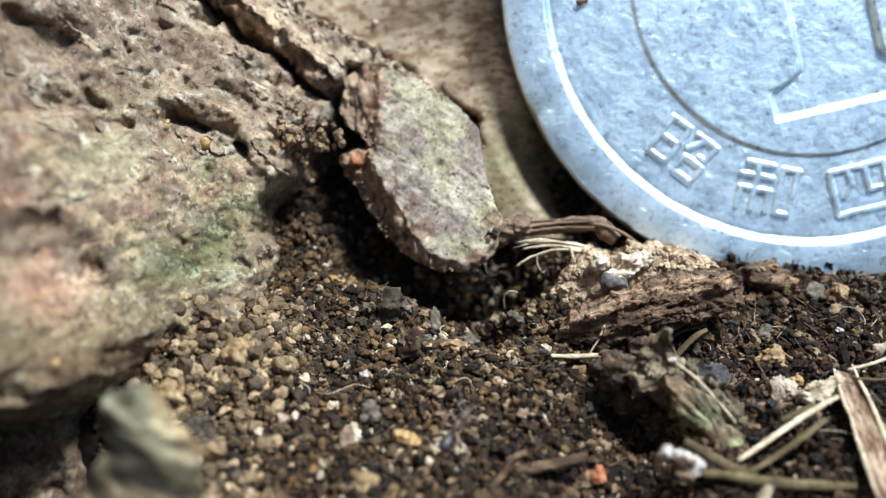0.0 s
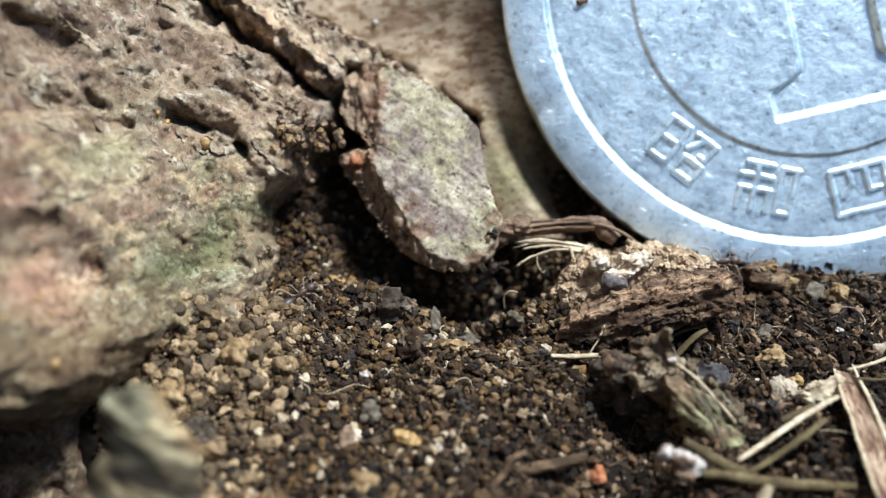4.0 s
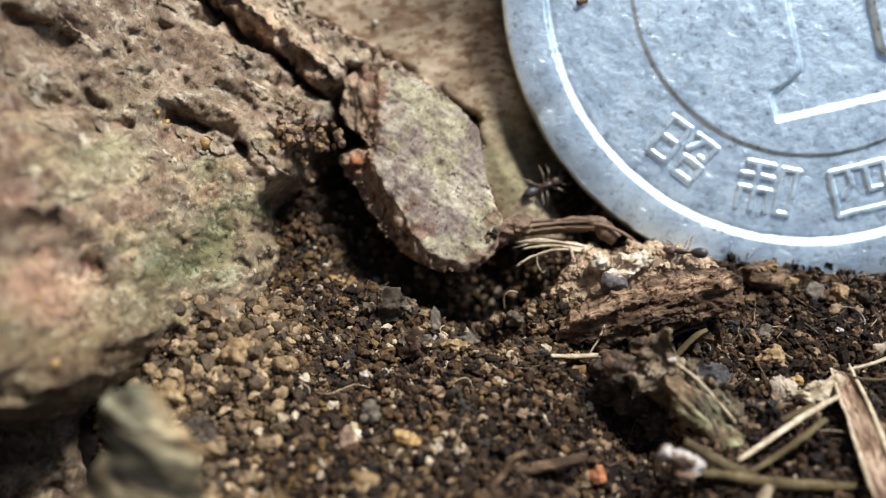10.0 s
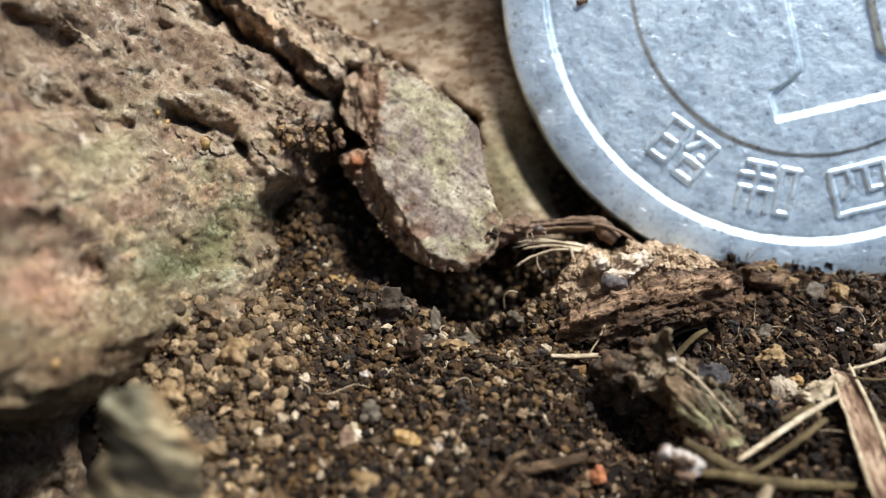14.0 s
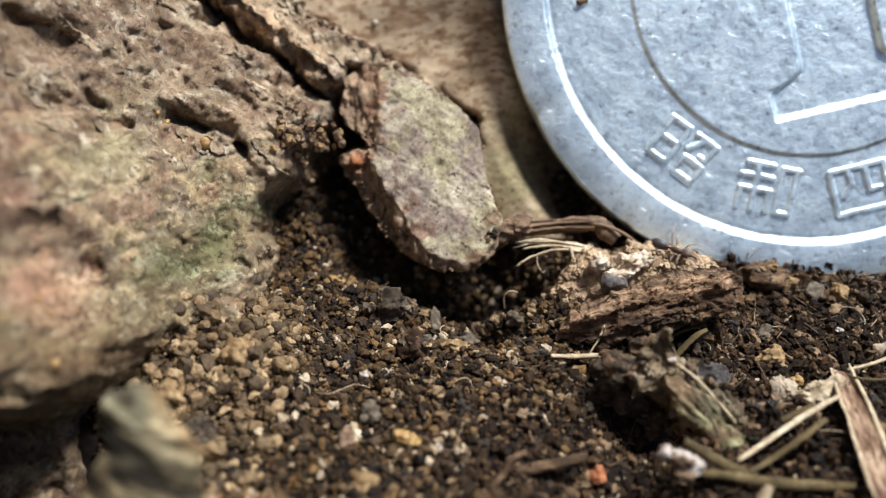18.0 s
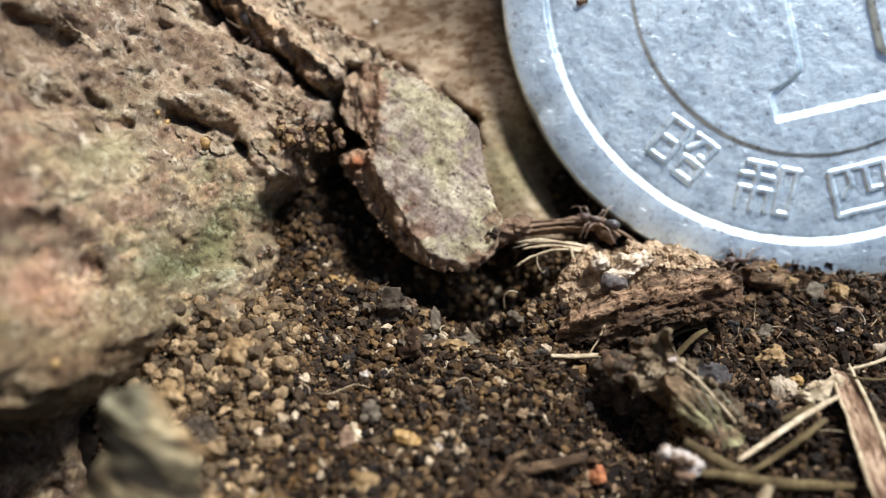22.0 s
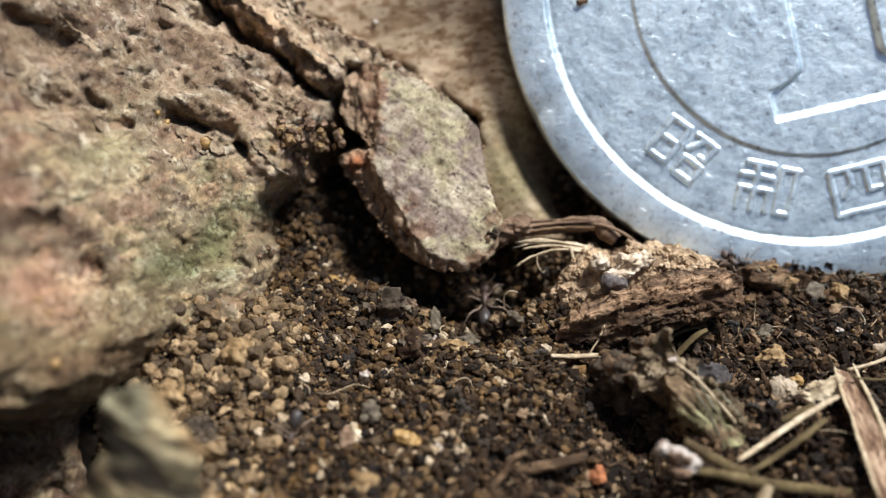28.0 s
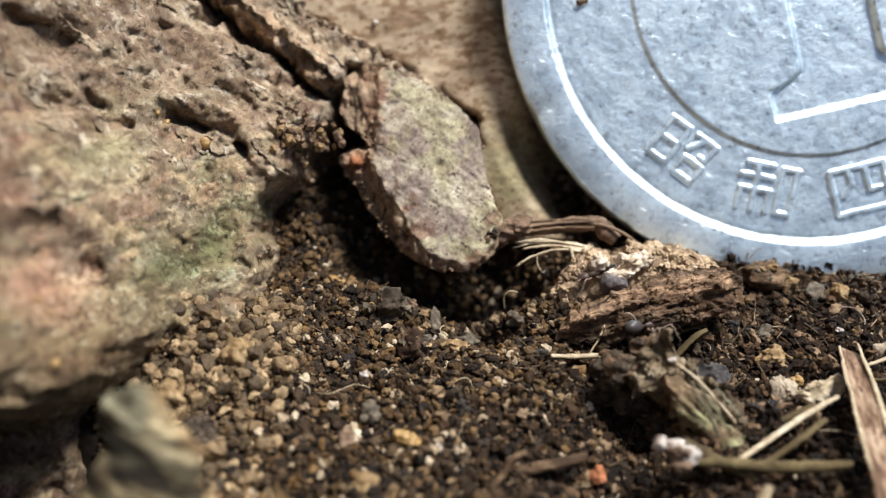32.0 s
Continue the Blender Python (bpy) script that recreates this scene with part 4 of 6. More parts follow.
for px, py, size, mat, lab, seed, turn in (
        (*(-1.10, -9.05), (0.44, 0.3, 0.28), YELLOW, "smooth yellow-brown pebble in the soil", 31, -0.4),
        (*(-3.38, -1.79), (0.25, 0.16, 0.15), YELLOW, "small yellow seed-like pebble in the soil", 32, -0.2),
        (*(-2.05, -8.16), (0.3, 0.36, 0.3), GREY, "rounded grey pebble in the soil", 33, 0.3),
        (*(-2.40, -8.61), (0.22, 0.3, 0.22), STRAW, "pale cream pebble in the soil", 34, 0.6),
        (*(-2.62, -9.09), (0.2, 0.5, 0.2), TWIG, "oblong tan pebble in the soil", 35, 0.1),
        (*(-1.98, -10.79), (0.33, 0.28, 0.26), OCHRE, "tan angular pebble in the soil", 36, 0.2),
        (*(-1.63, -3.45), (0.8, 0.55, 0.62), CLOD, "large dark grey pebble crusted with soil", 37, 0.2),
        (*(-0.80, -5.15), (0.5, 0.42, 0.46), RUSSET, "reddish dark angular soil crumb", 38, 0.9),
        (*(-0.28, -3.31), (0.2, 0.36, 0.35), GREY, "upright oblong grey pebble", 39, 0.0),
        (*(0.84, -3.11), (0.34, 0.3, 0.28), GREY, "round grey pebble beside the nest hole", 40, 0.0),
        (*(0.28, -3.59), (0.25, 0.3, 0.3), CLOD, "dark brown pebble beside the nest hole", 41, 0.4),
        (*(0.40, -5.00), (0.42, 0.3, 0.26), OCHRE, "tan crumbly pebble beside the nest hole", 42, -0.3),
        (*(0.78, -4.36), (0.2, 0.2, 0.2), ORANGE, "small orange-brown pebble at the nest hole", 43, 0.0),
        (*(1.83, -2.00), (0.36, 0.28, 0.26), OCHRE, "brown angular pebble under the twig", 44, 0.2),
        (*(2.29, -3.02), (0.3, 0.3, 0.28), GREY, "grey pebble beside the wood chunk", 45, 0.2),
        (*(-5.83, -6.35), (0.45, 0.4, 0.5), OCHRE, "ochre crumb at the foot of the bark", 46, 0.2),
        (*(-7.52, -7.54), (0.42, 0.36, 0.34), OCHRE, "rounded tan pebble at the foot of the bark", 47, 0.2),
        (*(-6.73, -8.79), (0.55, 0.45, 0.45), CLOD, "brown rounded crumb at the foot of the bark", 48, 0.2),
        (*(-8.36, -5.26), (0.26, 0.2, 0.2), STRAW, "small cream pebble at the foot of the bark", 49, 0.2),
        (*(-6.02, -5.00), (0.18, 0.18, 0.18), YELLOW, "small orange pebble at the foot of the bark", 50, 0.0),
        (*(10.18, -1.79), (0.75, 0.5, 0.48), ROTTEN, "dark brown soil crumb against the coin", 51, 0.1),
        (*(10.97, -1.85), (0.3, 0.25, 0.28), OCHRE, "tan crumb of soil against the coin", 52, 0.1),
        (*(11.63, -2.44), (0.45, 0.35, 0.3), GREY, "dark grey pebble below the coin", 53, 0.1),
        (*(12.30, -2.59), (0.36, 0.3, 0.32), OCHRE, "reddish brown crumb below the coin", 54, 0.1),
        (*(13.10, -2.59), (0.5, 0.4, 0.4), CLOD, "dark soil crumb below the coin", 55, 0.1),
        (*(9.63, -4.36), (0.34, 0.26, 0.2), GREY, "pale grey pebble in the dark soil", 56, 0.1),
        (*(9.65, -5.41), (0.55, 0.3, 0.25), OCHRE, "flaky tan crumb in the dark soil", 57, 0.2),
        (*(7.78, -6.27), (0.55, 0.4, 0.3), SLATE, "flat dark slate pebble in the soil", 58, 0.2),
        (*(10.20, -6.35), (0.22, 0.2, 0.2), YELLOW, "small ochre pebble in the soil", 59, 0.2),
        (*(11.84, -4.47), (0.12, 0.1, 0.1), PALE, "tiny white stone on dark soil", 60, 0.2),
        (*(8.18, -5.72), (0.3, 0.24, 0.2), OCHRE, "reddish crumb beside the slate pebble", 61, 0.2),
        (*(4.18, -9.54), (0.2, 0.36, 0.2), ORANGE, "orange-red wood crumb in the soil", 62, 0.5),
        (*(-0.14, -9.39), (0.16, 0.14, 0.12), PALE, "tiny pale quartz stone in the soil", 63, 0.2),
        (*(-2.26, -6.27), (0.18, 0.16, 0.14), PALE, "tiny whitish stone in the soil", 64, 0.2)):
    stone = pebble("pebble", px, py, size, mat, lab, seed=seed, turn=turn)
    if seed in (37, 38, 51, 55):
        rnd = np.random.RandomState(seed)
        for q in range(16):
            n = rnd.normal(size=3) * (1, 0.8, 1) + (0, -0.5, 0.5)
            n /= np.linalg.norm(n)
            r = rnd.uniform(0.05, 0.17)
            v, f = lump((r, r, r * 0.8), 600 + q, 2, 0.8, 1.5, 2)
            piece("crust_crumb", v + n * np.array(size) * 0.92, f, (OCHRE, TWIG, CLOD, ROTTEN, GREY)[q % 5], stone, smooth=False)

v, f = lump((0.44, 0.4, 0.4), 72, 4, 0.16, 1.8, 3)
ob = tagged(piece("pebble", v, f, SPECKLED), "dark violet-grey pebble lodged in pale wood", "pebble")
ob.location = Vector((5.2, -3.22, 0.95)) * MM
ob.rotation_euler = (0.9, 0.0, 0.3)

# small pebbles strewn over the soil
stone_meshes = [mesh_of("soil_pebble", *lump((1, 1, 1), 300 + k, 3, 0.5, 1.2, 4), PEBBLE, smooth=False) for k in range(10)]
rnd = np.random.RandomState(12)
for k in range(260):
    x, y = rnd.uniform(-7, 16), rnd.uniform(-12.5, 2.5)
    r = rnd.uniform(0.1, 0.2)
    ob = new("soil_pebble", stone_meshes[k % 10])
    ob.rotation_euler = rnd.uniform(0, 6.28, 3)
    ob.scale = r * rnd.uniform(0.7, 1.2, 3)
    ob.location = Vector((x, y, float(ground_z(np.array([x]), np.array([y]))[0]) + r * 0.55)) * MM
    tagged(ob, "small angular brown pebble lying in soil", "pebble", "pebbles strewn over the soil")


# ---- straw, roots and leaf bits ----
def stalk(pts, r, mat, label, category="straw", flat=0.7, seed=2, wob=0.15, taper=0.6):
    n = len(pts)
    radii = [r * (taper + (1 - taper) * math.sin(math.pi * (k + 0.6) / (n + 0.2))) for k in range(n)]
    v, f = tube(pts, radii, 8, wob, seed, flat=flat, sub=6)
    return tagged(piece(category.replace(" ", "_"), v, f, mat), label, category)


for k, (pts, r) in enumerate((
        ([(2.30, -1.12, 1.02), (3.16, -1.05, 1.11), (3.97, -1.13, 1.01), (4.78, -1.19, 0.92)], 0.07), ([(2.53, -1.31, 0.92), (3.33, -1.24, 1.02), (4.05, -1.28, 0.96), (4.73, -1.36, 0.84)], 0.06), ([(2.22, -1.24, 0.93), (2.98, -1.16, 1.05), (3.88, -1.20, 0.99), (4.59, -1.27, 0.89)], 0.05),
        ([(2.32, -1.71, 0.52), (2.79, -1.55, 0.76), (3.50, -1.42, 0.93), (4.61, -1.40, 0.96)], 0.06), ([(2.46, -1.69, 0.64), (2.96, -1.53, 0.87), (3.68, -1.44, 0.99), (4.39, -1.48, 0.93)], 0.045), ([(2.71, -1.18, 1.11), (3.51, -1.18, 1.11), (4.41, -1.26, 0.99)], 0.04), ([(4.03, -1.44, 1.08), (4.06, -1.57, 0.90), (4.14, -1.69, 0.73)], 0.06))):
    stalk(pts, r, STRAW, "pale dry grass fibre beside the twig", "grass fibre", seed=k, wob=0.3)
stalk([(2.95, -1.67, 0.93), (2.99, -1.85, 0.67), (3.13, -1.97, 0.49), (3.22, -1.93, 0.55)], 0.02, STRAW, "fine pale root hair below the twig", "root hair")
stalk([(12.09, -3.71, 0.46), (12.47, -3.82, 0.47), (12.75, -4.01, 0.2), (12.66, -4.34, -0.1)], 0.022, PALE, "fine white curved root hair on dark soil", "root hair")
stalk([(1.91, -3.1, -0.07), (1.88, -3.06, 0.34), (2.07, -3.03, 0.55), (2.3, -2.97, 0.46)], 0.035, STRAW, "curled pale root hair beside the wood", "root hair")
stalk([(3.10, -6.02, 0.47), (3.67, -6.03, 0.45), (4.32, -6.02, 0.47), (4.94, -6.00, 0.49)], 0.12, STRAW, "flat pale straw lying on soil", flat=0.5)
stalk([(4.18, -5.75, -0.19), (4.31, -5.51, 0.15), (4.56, -5.28, 0.49), (4.73, -5.04, 0.82)], 0.035, STRAW, "thin pale root hair in front of wood", "root hair")
stalk([(4.92, -4.88, 0.70), (5.02, -5.01, 0.52), (5.19, -5.14, 0.33)], 0.035, STRAW, "short pale root hair in front of wood", "root hair")
stalk([(6.79, -5.58, 0.05), (7.12, -5.37, 0.35), (7.45, -5.20, 0.59), (7.73, -5.12, 0.70)], 0.16, OLIVE, "olive green curled grass blade", "grass", flat=0.35)
stalk([(6.62, -4.96, 0.23), (7.12, -4.82, 0.44), (7.79, -4.72, 0.57)], 0.1, OLIVE, "dark olive grass blade under wood", "grass", flat=0.35)
stalk([(7.71, -10.06, 0.28), (8.79, -9.32, 0.47), (9.84, -8.60, 0.61), (10.79, -8.04, 0.72)], 0.1, STRAW, "pale broken straw propped on soil")
stalk([(7.98, -9.01, -0.84), (8.26, -8.84, -0.59), (8.41, -8.70, -0.40), (8.36, -8.84, -0.59)], 0.2, STRAW, "frayed pale straw end on soil")
stalk([(8.49, -8.51, -0.48), (9.11, -8.26, -0.12), (9.89, -8.05, 0.19), (10.20, -7.94, 0.34)], 0.13, OLIVE, "brown straw beneath the pale one")
stalk([(7.89, -10.53, 0.31), (8.71, -9.86, 0.21), (9.45, -9.56, 0.64), (10.26, -8.84, 0.63)], 0.11, OLIVE, "brownish stalk leaning over soil", "stalk")
stalk([(6.28, -9.90, 0.86), (6.84, -10.11, 0.56), (7.72, -10.36, 0.20), (8.16, -10.44, 0.08)], 0.2, OLIVE, "curved brownish stalk on soil", "stalk")
stalk([(7.56, -7.59, -0.38), (8.11, -7.62, -0.42), (8.83, -7.56, -0.34), (9.24, -7.53, -0.29)], 0.04, STRAW, "thin pale rootlet on dark soil", "rootlet")
stalk([(11.50, -6.56, 0.40), (12.14, -6.47, 0.53), (12.95, -6.31, 0.75)], 0.07, STRAW, "thin tan stem lying on soil", "stem")
stalk([(11.46, -7.13, 0.62), (12.09, -7.17, 0.57), (12.88, -7.13, 0.62)], 0.05, OLIVE, "thin grey stem lying on soil", "stem")
stalk([(8.77, -5.81, -2.03), (9.28, -5.91, -2.17), (9.62, -5.98, -2.26)], 0.05, TWIG, "thin brown rootlet on soil", "rootlet")
stalk([(7.90, -11.64, 0.11), (8.07, -11.44, 0.40), (8.21, -11.28, 0.63)], 0.16, STRAW, "upright pale straw tip in front", flat=0.5)
stalk([(-6.34, -10.49, 0.02), (-6.22, -10.65, -0.22), (-6.04, -10.95, -0.64)], 0.1, PALE, "bright white sliver at the soil", "sliver")
stalk([(-0.41, -4.46, -0.44), (-0.31, -4.37, -0.32), (-0.21, -4.28, -0.19)], 0.07, PALE, "bright white chip beside a pebble", "sliver")
stalk([(1.11, -10.74, -0.34), (1.56, -10.40, 0.14), (1.78, -10.19, 0.44), (2.14, -10.07, 0.62)], 0.12, ROTTEN, "brown bent rootlet on soil", "rootlet")
stalk([(1.58, -10.02, -0.36), (2.33, -9.89, -0.17), (3.23, -9.79, -0.03), (3.83, -9.70, 0.09)], 0.2, ROTTEN, "short brown twig bit on soil", "twig")


def leaf_bit(outline, front, mat, label, seed, thick=0.08, **kw):
    p, f, nf = slab(outline, front, front - thick, seed=seed, n=11, sides=4, shrink=0.97, dome=0.05, **kw)
    return tagged(piece("leaf_bit", slope(p[:, 0], p[:, 1], p[:, 2]), f, mat), label, "leaf bit")


leaf_bit([(9.28, -3.82), (9.68, -3.69), (10.03, -3.85), (10.24, -4.14), (9.92, -4.33), (9.44, -4.38), (9.23, -4.14)], 5.9, PAPER, "torn brown dry leaf bit on soil", 81, rough=0.16, freq=2.2)
leaf_bit([(9.81, -3.95), (10.42, -3.67), (11.08, -3.60), (11.18, -3.95), (10.76, -4.30), (10.18, -4.33)], 6.2, STRAW, "pale papery dry leaf bit on soil", 82, rough=0.14, freq=2.4)
leaf_bit([(12.55, -2.74), (12.97, -2.66), (13.47, -2.91), (13.30, -3.33), (12.72, -3.24)], 4.6, PAPER, "tan dry leaf bit on soil", 83, rough=0.1, freq=1.2)
leaf_bit([(8.67, -4.42), (9.30, -4.26), (9.85, -4.30), (9.69, -4.49), (8.91, -4.58)], 6.1, TWIG, "brown flat leaf bit under straw", 84, rough=0.08, freq=1.2)

def grain_down(u, v):
    c, s = math.cos(radians(-42)), math.sin(radians(-42))
    q = np.stack([(u * c + v * s) * 0.4, (v * c - u * s) * 2.4, np.zeros(u.shape)], -1)
    return 0.28 * fbm(q, 1.0, 4, 0.6, 34)


# fine root hairs over the soil
hairs = np.random.RandomState(41)
for k in range(18):
    x, y = hairs.uniform(-4, 15), hairs.uniform(-9, 1.5)
    a, ln = hairs.uniform(0, 6.28), hairs.uniform(0.5, 1.6)
    pts = []
    for q in (0.0, 0.35, 0.7, 1.0):
        hx, hy = x + ln * q * math.cos(a) + hairs.normal() * 0.1, y + ln * q * math.sin(a) + hairs.normal() * 0.1
        pts.append((hx, hy, float(ground_z(np.array([hx]), np.array([hy]))[0]) + 0.22 + 0.3 * math.sin(math.pi * q)))
    v, f = tube(pts, [0.009, 0.014, 0.012, 0.006], 5, sub=5)
    tagged(piece("root_hair", v, f, (STRAW, TWIG, OLIVE)[k % 3]), "fine curled root hair over the soil", "root hair", "root hairs over the soil")


# ---- dark clods and a split shard in front ----
for k, (p0, size, mat, lab) in enumerate((
        ((4.86, -6.50, 0.13), (0.6, 0.5, 0.5), CLOD, "olive-brown crumbly soil clod"), ((5.43, -6.82, -0.33), (0.7, 0.5, 0.5), CLOD, "dark crumbly soil clod"),
        ((6.23, -7.45, -0.88), (0.5, 0.4, 0.4), CLOD, "dark earthy clod below a wood shard"), ((6.92, -8.47, -0.94), (0.4, 0.3, 0.3), CLOD, "black earthy clod in shade"),
        ((5.88, -6.28, 0.79), (0.5, 0.4, 0.4), ROTTEN, "brown clod tip above dark soil"), ((4.85, -7.28, 1.12), (0.34, 0.3, 0.3), ROTTEN, "brown crumb on a soil clod"))):
    v, f = lump(size, 400 + k, 5, 0.5, 1.9, 1)
    ob = empty("soil_clod", lab, "soil clod", at=p0)
    piece("body", v, f, mat, ob)
    rnd = np.random.RandomState(k)
    for q in range(16):
        r = rnd.uniform(0.05, 0.2)
        w, g = lump((r, r * rnd.uniform(0.6, 1.4), r), 700 + 20 * k + q, 2, 0.6, 1.6, 2)
        piece("crumb", w + v[rnd.randint(len(v))], g, (CLOD, ROTTEN, CLOD, CLOD)[q % 4], ob)
shard = chunk("wood_shard", [(5.04, -3.44), (5.43, -2.59), (6.03, -2.43), (6.61, -2.97), (7.16, -3.56), (7.89, -4.38), (8.50, -5.24), (8.13, -5.66), (7.44, -5.35), (6.72, -4.82), (5.98, -4.25), (5.35, -3.91)], 6.75, 5.5, SHARD,
      "split grey-brown wood shard crusted with soil crumbs", 91, 44, SHARD, "crumb", shift=(0, -0.1), shrink=0.85, dome=0.15, rough=0.22, freq=1.7, n=34, sides=8, fray=0.15, tilt=(0.05, -0.15), relief=grain_down)
p, f, nf = slab([(6.05, -3.47), (6.43, -3.38), (6.93, -3.80), (7.58, -4.49), (8.22, -5.12), (8.06, -5.36), (7.42, -5.42), (6.78, -4.90), (6.28, -4.29)], 7.3, 6.8, seed=94, n=20, sides=5, shrink=0.95, dome=0.1, rough=0.05, freq=2.0, fray=0.08, relief=lambda u, v: 0.5 * grain_down(u, v))
fade = step(-3.8, -4.7, p[:, 1])[:, None] * np.clip(1 + 1.2 * fbm(p * (1, 1, 0), 1.4, 3, 0.6, 35), 0, 1)[:, None]
piece("blade", slope(p[:, 0], p[:, 1], p[:, 2]), f, BLADE, shard, "grey-green weathered flat splinter", tint=np.array((1.1, 0.85, 0.7)) * (1 - fade) + np.array((1.9, 2.05, 1.55)) * fade)
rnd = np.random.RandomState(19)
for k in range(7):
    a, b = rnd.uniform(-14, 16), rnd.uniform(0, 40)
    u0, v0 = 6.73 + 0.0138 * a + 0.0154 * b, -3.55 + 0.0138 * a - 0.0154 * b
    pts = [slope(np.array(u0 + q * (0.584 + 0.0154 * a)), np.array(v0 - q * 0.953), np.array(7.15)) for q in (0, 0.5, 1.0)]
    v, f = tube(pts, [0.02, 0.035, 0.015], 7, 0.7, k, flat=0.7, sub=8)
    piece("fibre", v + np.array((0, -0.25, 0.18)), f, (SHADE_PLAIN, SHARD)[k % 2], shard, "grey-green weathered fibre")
v, f = lump((0.14, 0.08, 0.08), 93, 3, 0.3, 1.5, 2)
piece("crumb", v + np.array((6.22, -7.63, 1.66)), f, PALE, shard, "white lichen speck")
stalk([(6.32, -7.59, 1.54), (6.85, -7.82, 1.22), (7.39, -8.14, 0.75), (7.96, -8.52, 0.21)], 0.065, STRAW, "pale bright splinter along the shard", "splinter")

# ---- weathered wood bit close to the camera ----
weathered = empty("weathered_wood", "grey-green weathered fibrous wood standing by a dark hollow", "wood fragment")


def streaks(u, v):
    """Fibres that run across the wood and bend downwards."""
    x = u - -7.04
    q = np.stack([x * 0.5, (v + 0.75 * x - 0.16 * x * x) * 2.0, np.zeros(u.shape)], -1)
    return fbm(q, 0.8, 4, 0.6, 98)


def weathered_wood():
    p, f, nf = slab([(-7.04, -3.08), (-6.62, -3.04), (-6.30, -3.24), (-5.94, -3.68), (-5.58, -4.18), (-5.30, -4.97), (-5.18, -6.31), (-8.08, -6.31), (-7.89, -5.34), (-7.53, -4.61), (-7.41, -4.06), (-7.61, -3.70), (-7.62, -3.42), (-7.40, -3.18)], 13.4, 7.0, shift=(-1.75, -1.35), seed=95, dome=0.6, rough=0.1, freq=0.9, shrink=0.9, n=40, sides=10, fray=0.08, tilt=(-0.1, -0.25),
                    relief=lambda u, v: 0.14 * streaks(u, v) - 0.15 * np.exp(-((v - -3.92 + 0.5 * (u - -7.04)) / 0.14) ** 2))
    u, v = p[:, 0], p[:, 1]
    line = streaks(u, v)[:, None]
    cap = (step(-0.7, -0.5, v - -3.30 + 0.5 * (u - -7.04)) * step(-6.34, -6.64, u))[:, None]
    tan = step(-0.3, 0.35, u - -6.19 + 0.75 * (v - -3.64))[:, None] * step(-4.97, -4.25, v)[:, None]
    tint = np.array((0.95, 0.82, 0.62)) * (1 + 0.9 * np.clip(2.2 * line, -0.9, 1.0))
    band = np.exp(-((v - -4.15 + 0.5 * (u - -7.04)) / 0.3) ** 2)[:, None]
    tint = tint * (1 - 0.8 * band)
    tint = tint * (1 - cap) + np.array((0.80, 0.78, 0.66)) * (1 + 0.8 * line) * cap
    tint = tint * (1 - 0.75 * tan) + np.array((1.35, 0.85, 0.5)) * 0.75 * tan
    pts = slope(u, v, p[:, 2])
    head = cap[f].mean((1, 2)) > 0.5
    for nm, pick, lab in (("body", ~head, "dark streaked fibrous wood"), ("cap", head, "pale grey-green lichened end")):
        used, idx = np.unique(f[pick], return_inverse=True)
        piece(nm, pts[used], idx.reshape(-1, 4), SHADE_WOOD, weathered, lab, tint=tint[used])


weathered_wood()

# crumbs lodged in the bark
rnd = np.random.RandomState(5)
for k in range(64):
    u, v = (-4.23, 3.46)
    u, v = u + rnd.normal() * 0.42, v + rnd.normal() * 0.34
    r = rnd.uniform(0.06, 0.16)
    vv, ff = lump((r, r, r * 1.2), 500 + k, 2, 0.6, 1.2, 4)
    ob = tagged(piece("bark_crumb", vv, ff, (OCHRE, TWIG, TWIG, OCHRE, ROTTEN, TWIG)[k % 6], smooth=False), "small brown crumb lodged in a bark crevice", "crumb", "crumbs in the bark crevice")
    ob.location = Vector(slope(np.array(u), np.array(v), np.array(max(on_w(u, v), 1.2) + rnd.uniform(0.0, 0.25)))) * MM
for k in range(150):
    s = rnd.uniform(1.0, len(EDGE) - 1.6)
    a, b = np.array(EDGE[int(s)]), np.array(EDGE[int(s) + 1])
    u, v = a + (b - a) * (s % 1) + rnd.normal(size=2) * (0.16, 0.1) + (-0.05, 0)
    r = rnd.uniform(0.05, 0.15)
    vv, ff = lump((r, r, r * 1.1), 800 + k % 12, 2, 0.5, 1.2, 3)
    ob = tagged(piece("bark_crumb", vv, ff, (TWIG, CRUMB, ROTTEN, TWIG)[k % 4], smooth=False), "small brown crumb clinging to the bark edge", "crumb", "crumbs along the bark edge")
    ob.location = Vector(on_flank(u - 0.12, v, 0.02)) * MM
for k in range(90):
    t = rnd.uniform(0.0, 6.0)
    a, b = np.array(CRACK[int(t)]), np.array(CRACK[int(t) + 1])
    u, v = a + (b - a) * (t % 1) + rnd.normal(size=2) * (0.08, 0.08) + (-0.06, -0.06)
    r = rnd.uniform(0.03, 0.12)
    vv, ff = lump((r * 1.3, r, r), 830 + k % 12, 2, 0.6, 1.4, 3)
    ob = tagged(piece("bark_crumb", vv, ff, (TWIG, ROTTEN, CLOD, TWIG)[k % 4], smooth=False), "small dark crumb along the split bark edge", "crumb", "crumbs along the split bark")
    ob.location = Vector(on_flank(u, v, 0.3 * r)) * MM
v, f = lump((0.17, 0.13, 0.21), 77, 3, 0.15, 1.0, 3)
ob = tagged(piece("seed", v, f, YELLOW), "shiny yellow seed lodged in the bark", "seed")
ob.location = Vector(on_flank(*(-7.16, 3.18), 0.1)) * MM


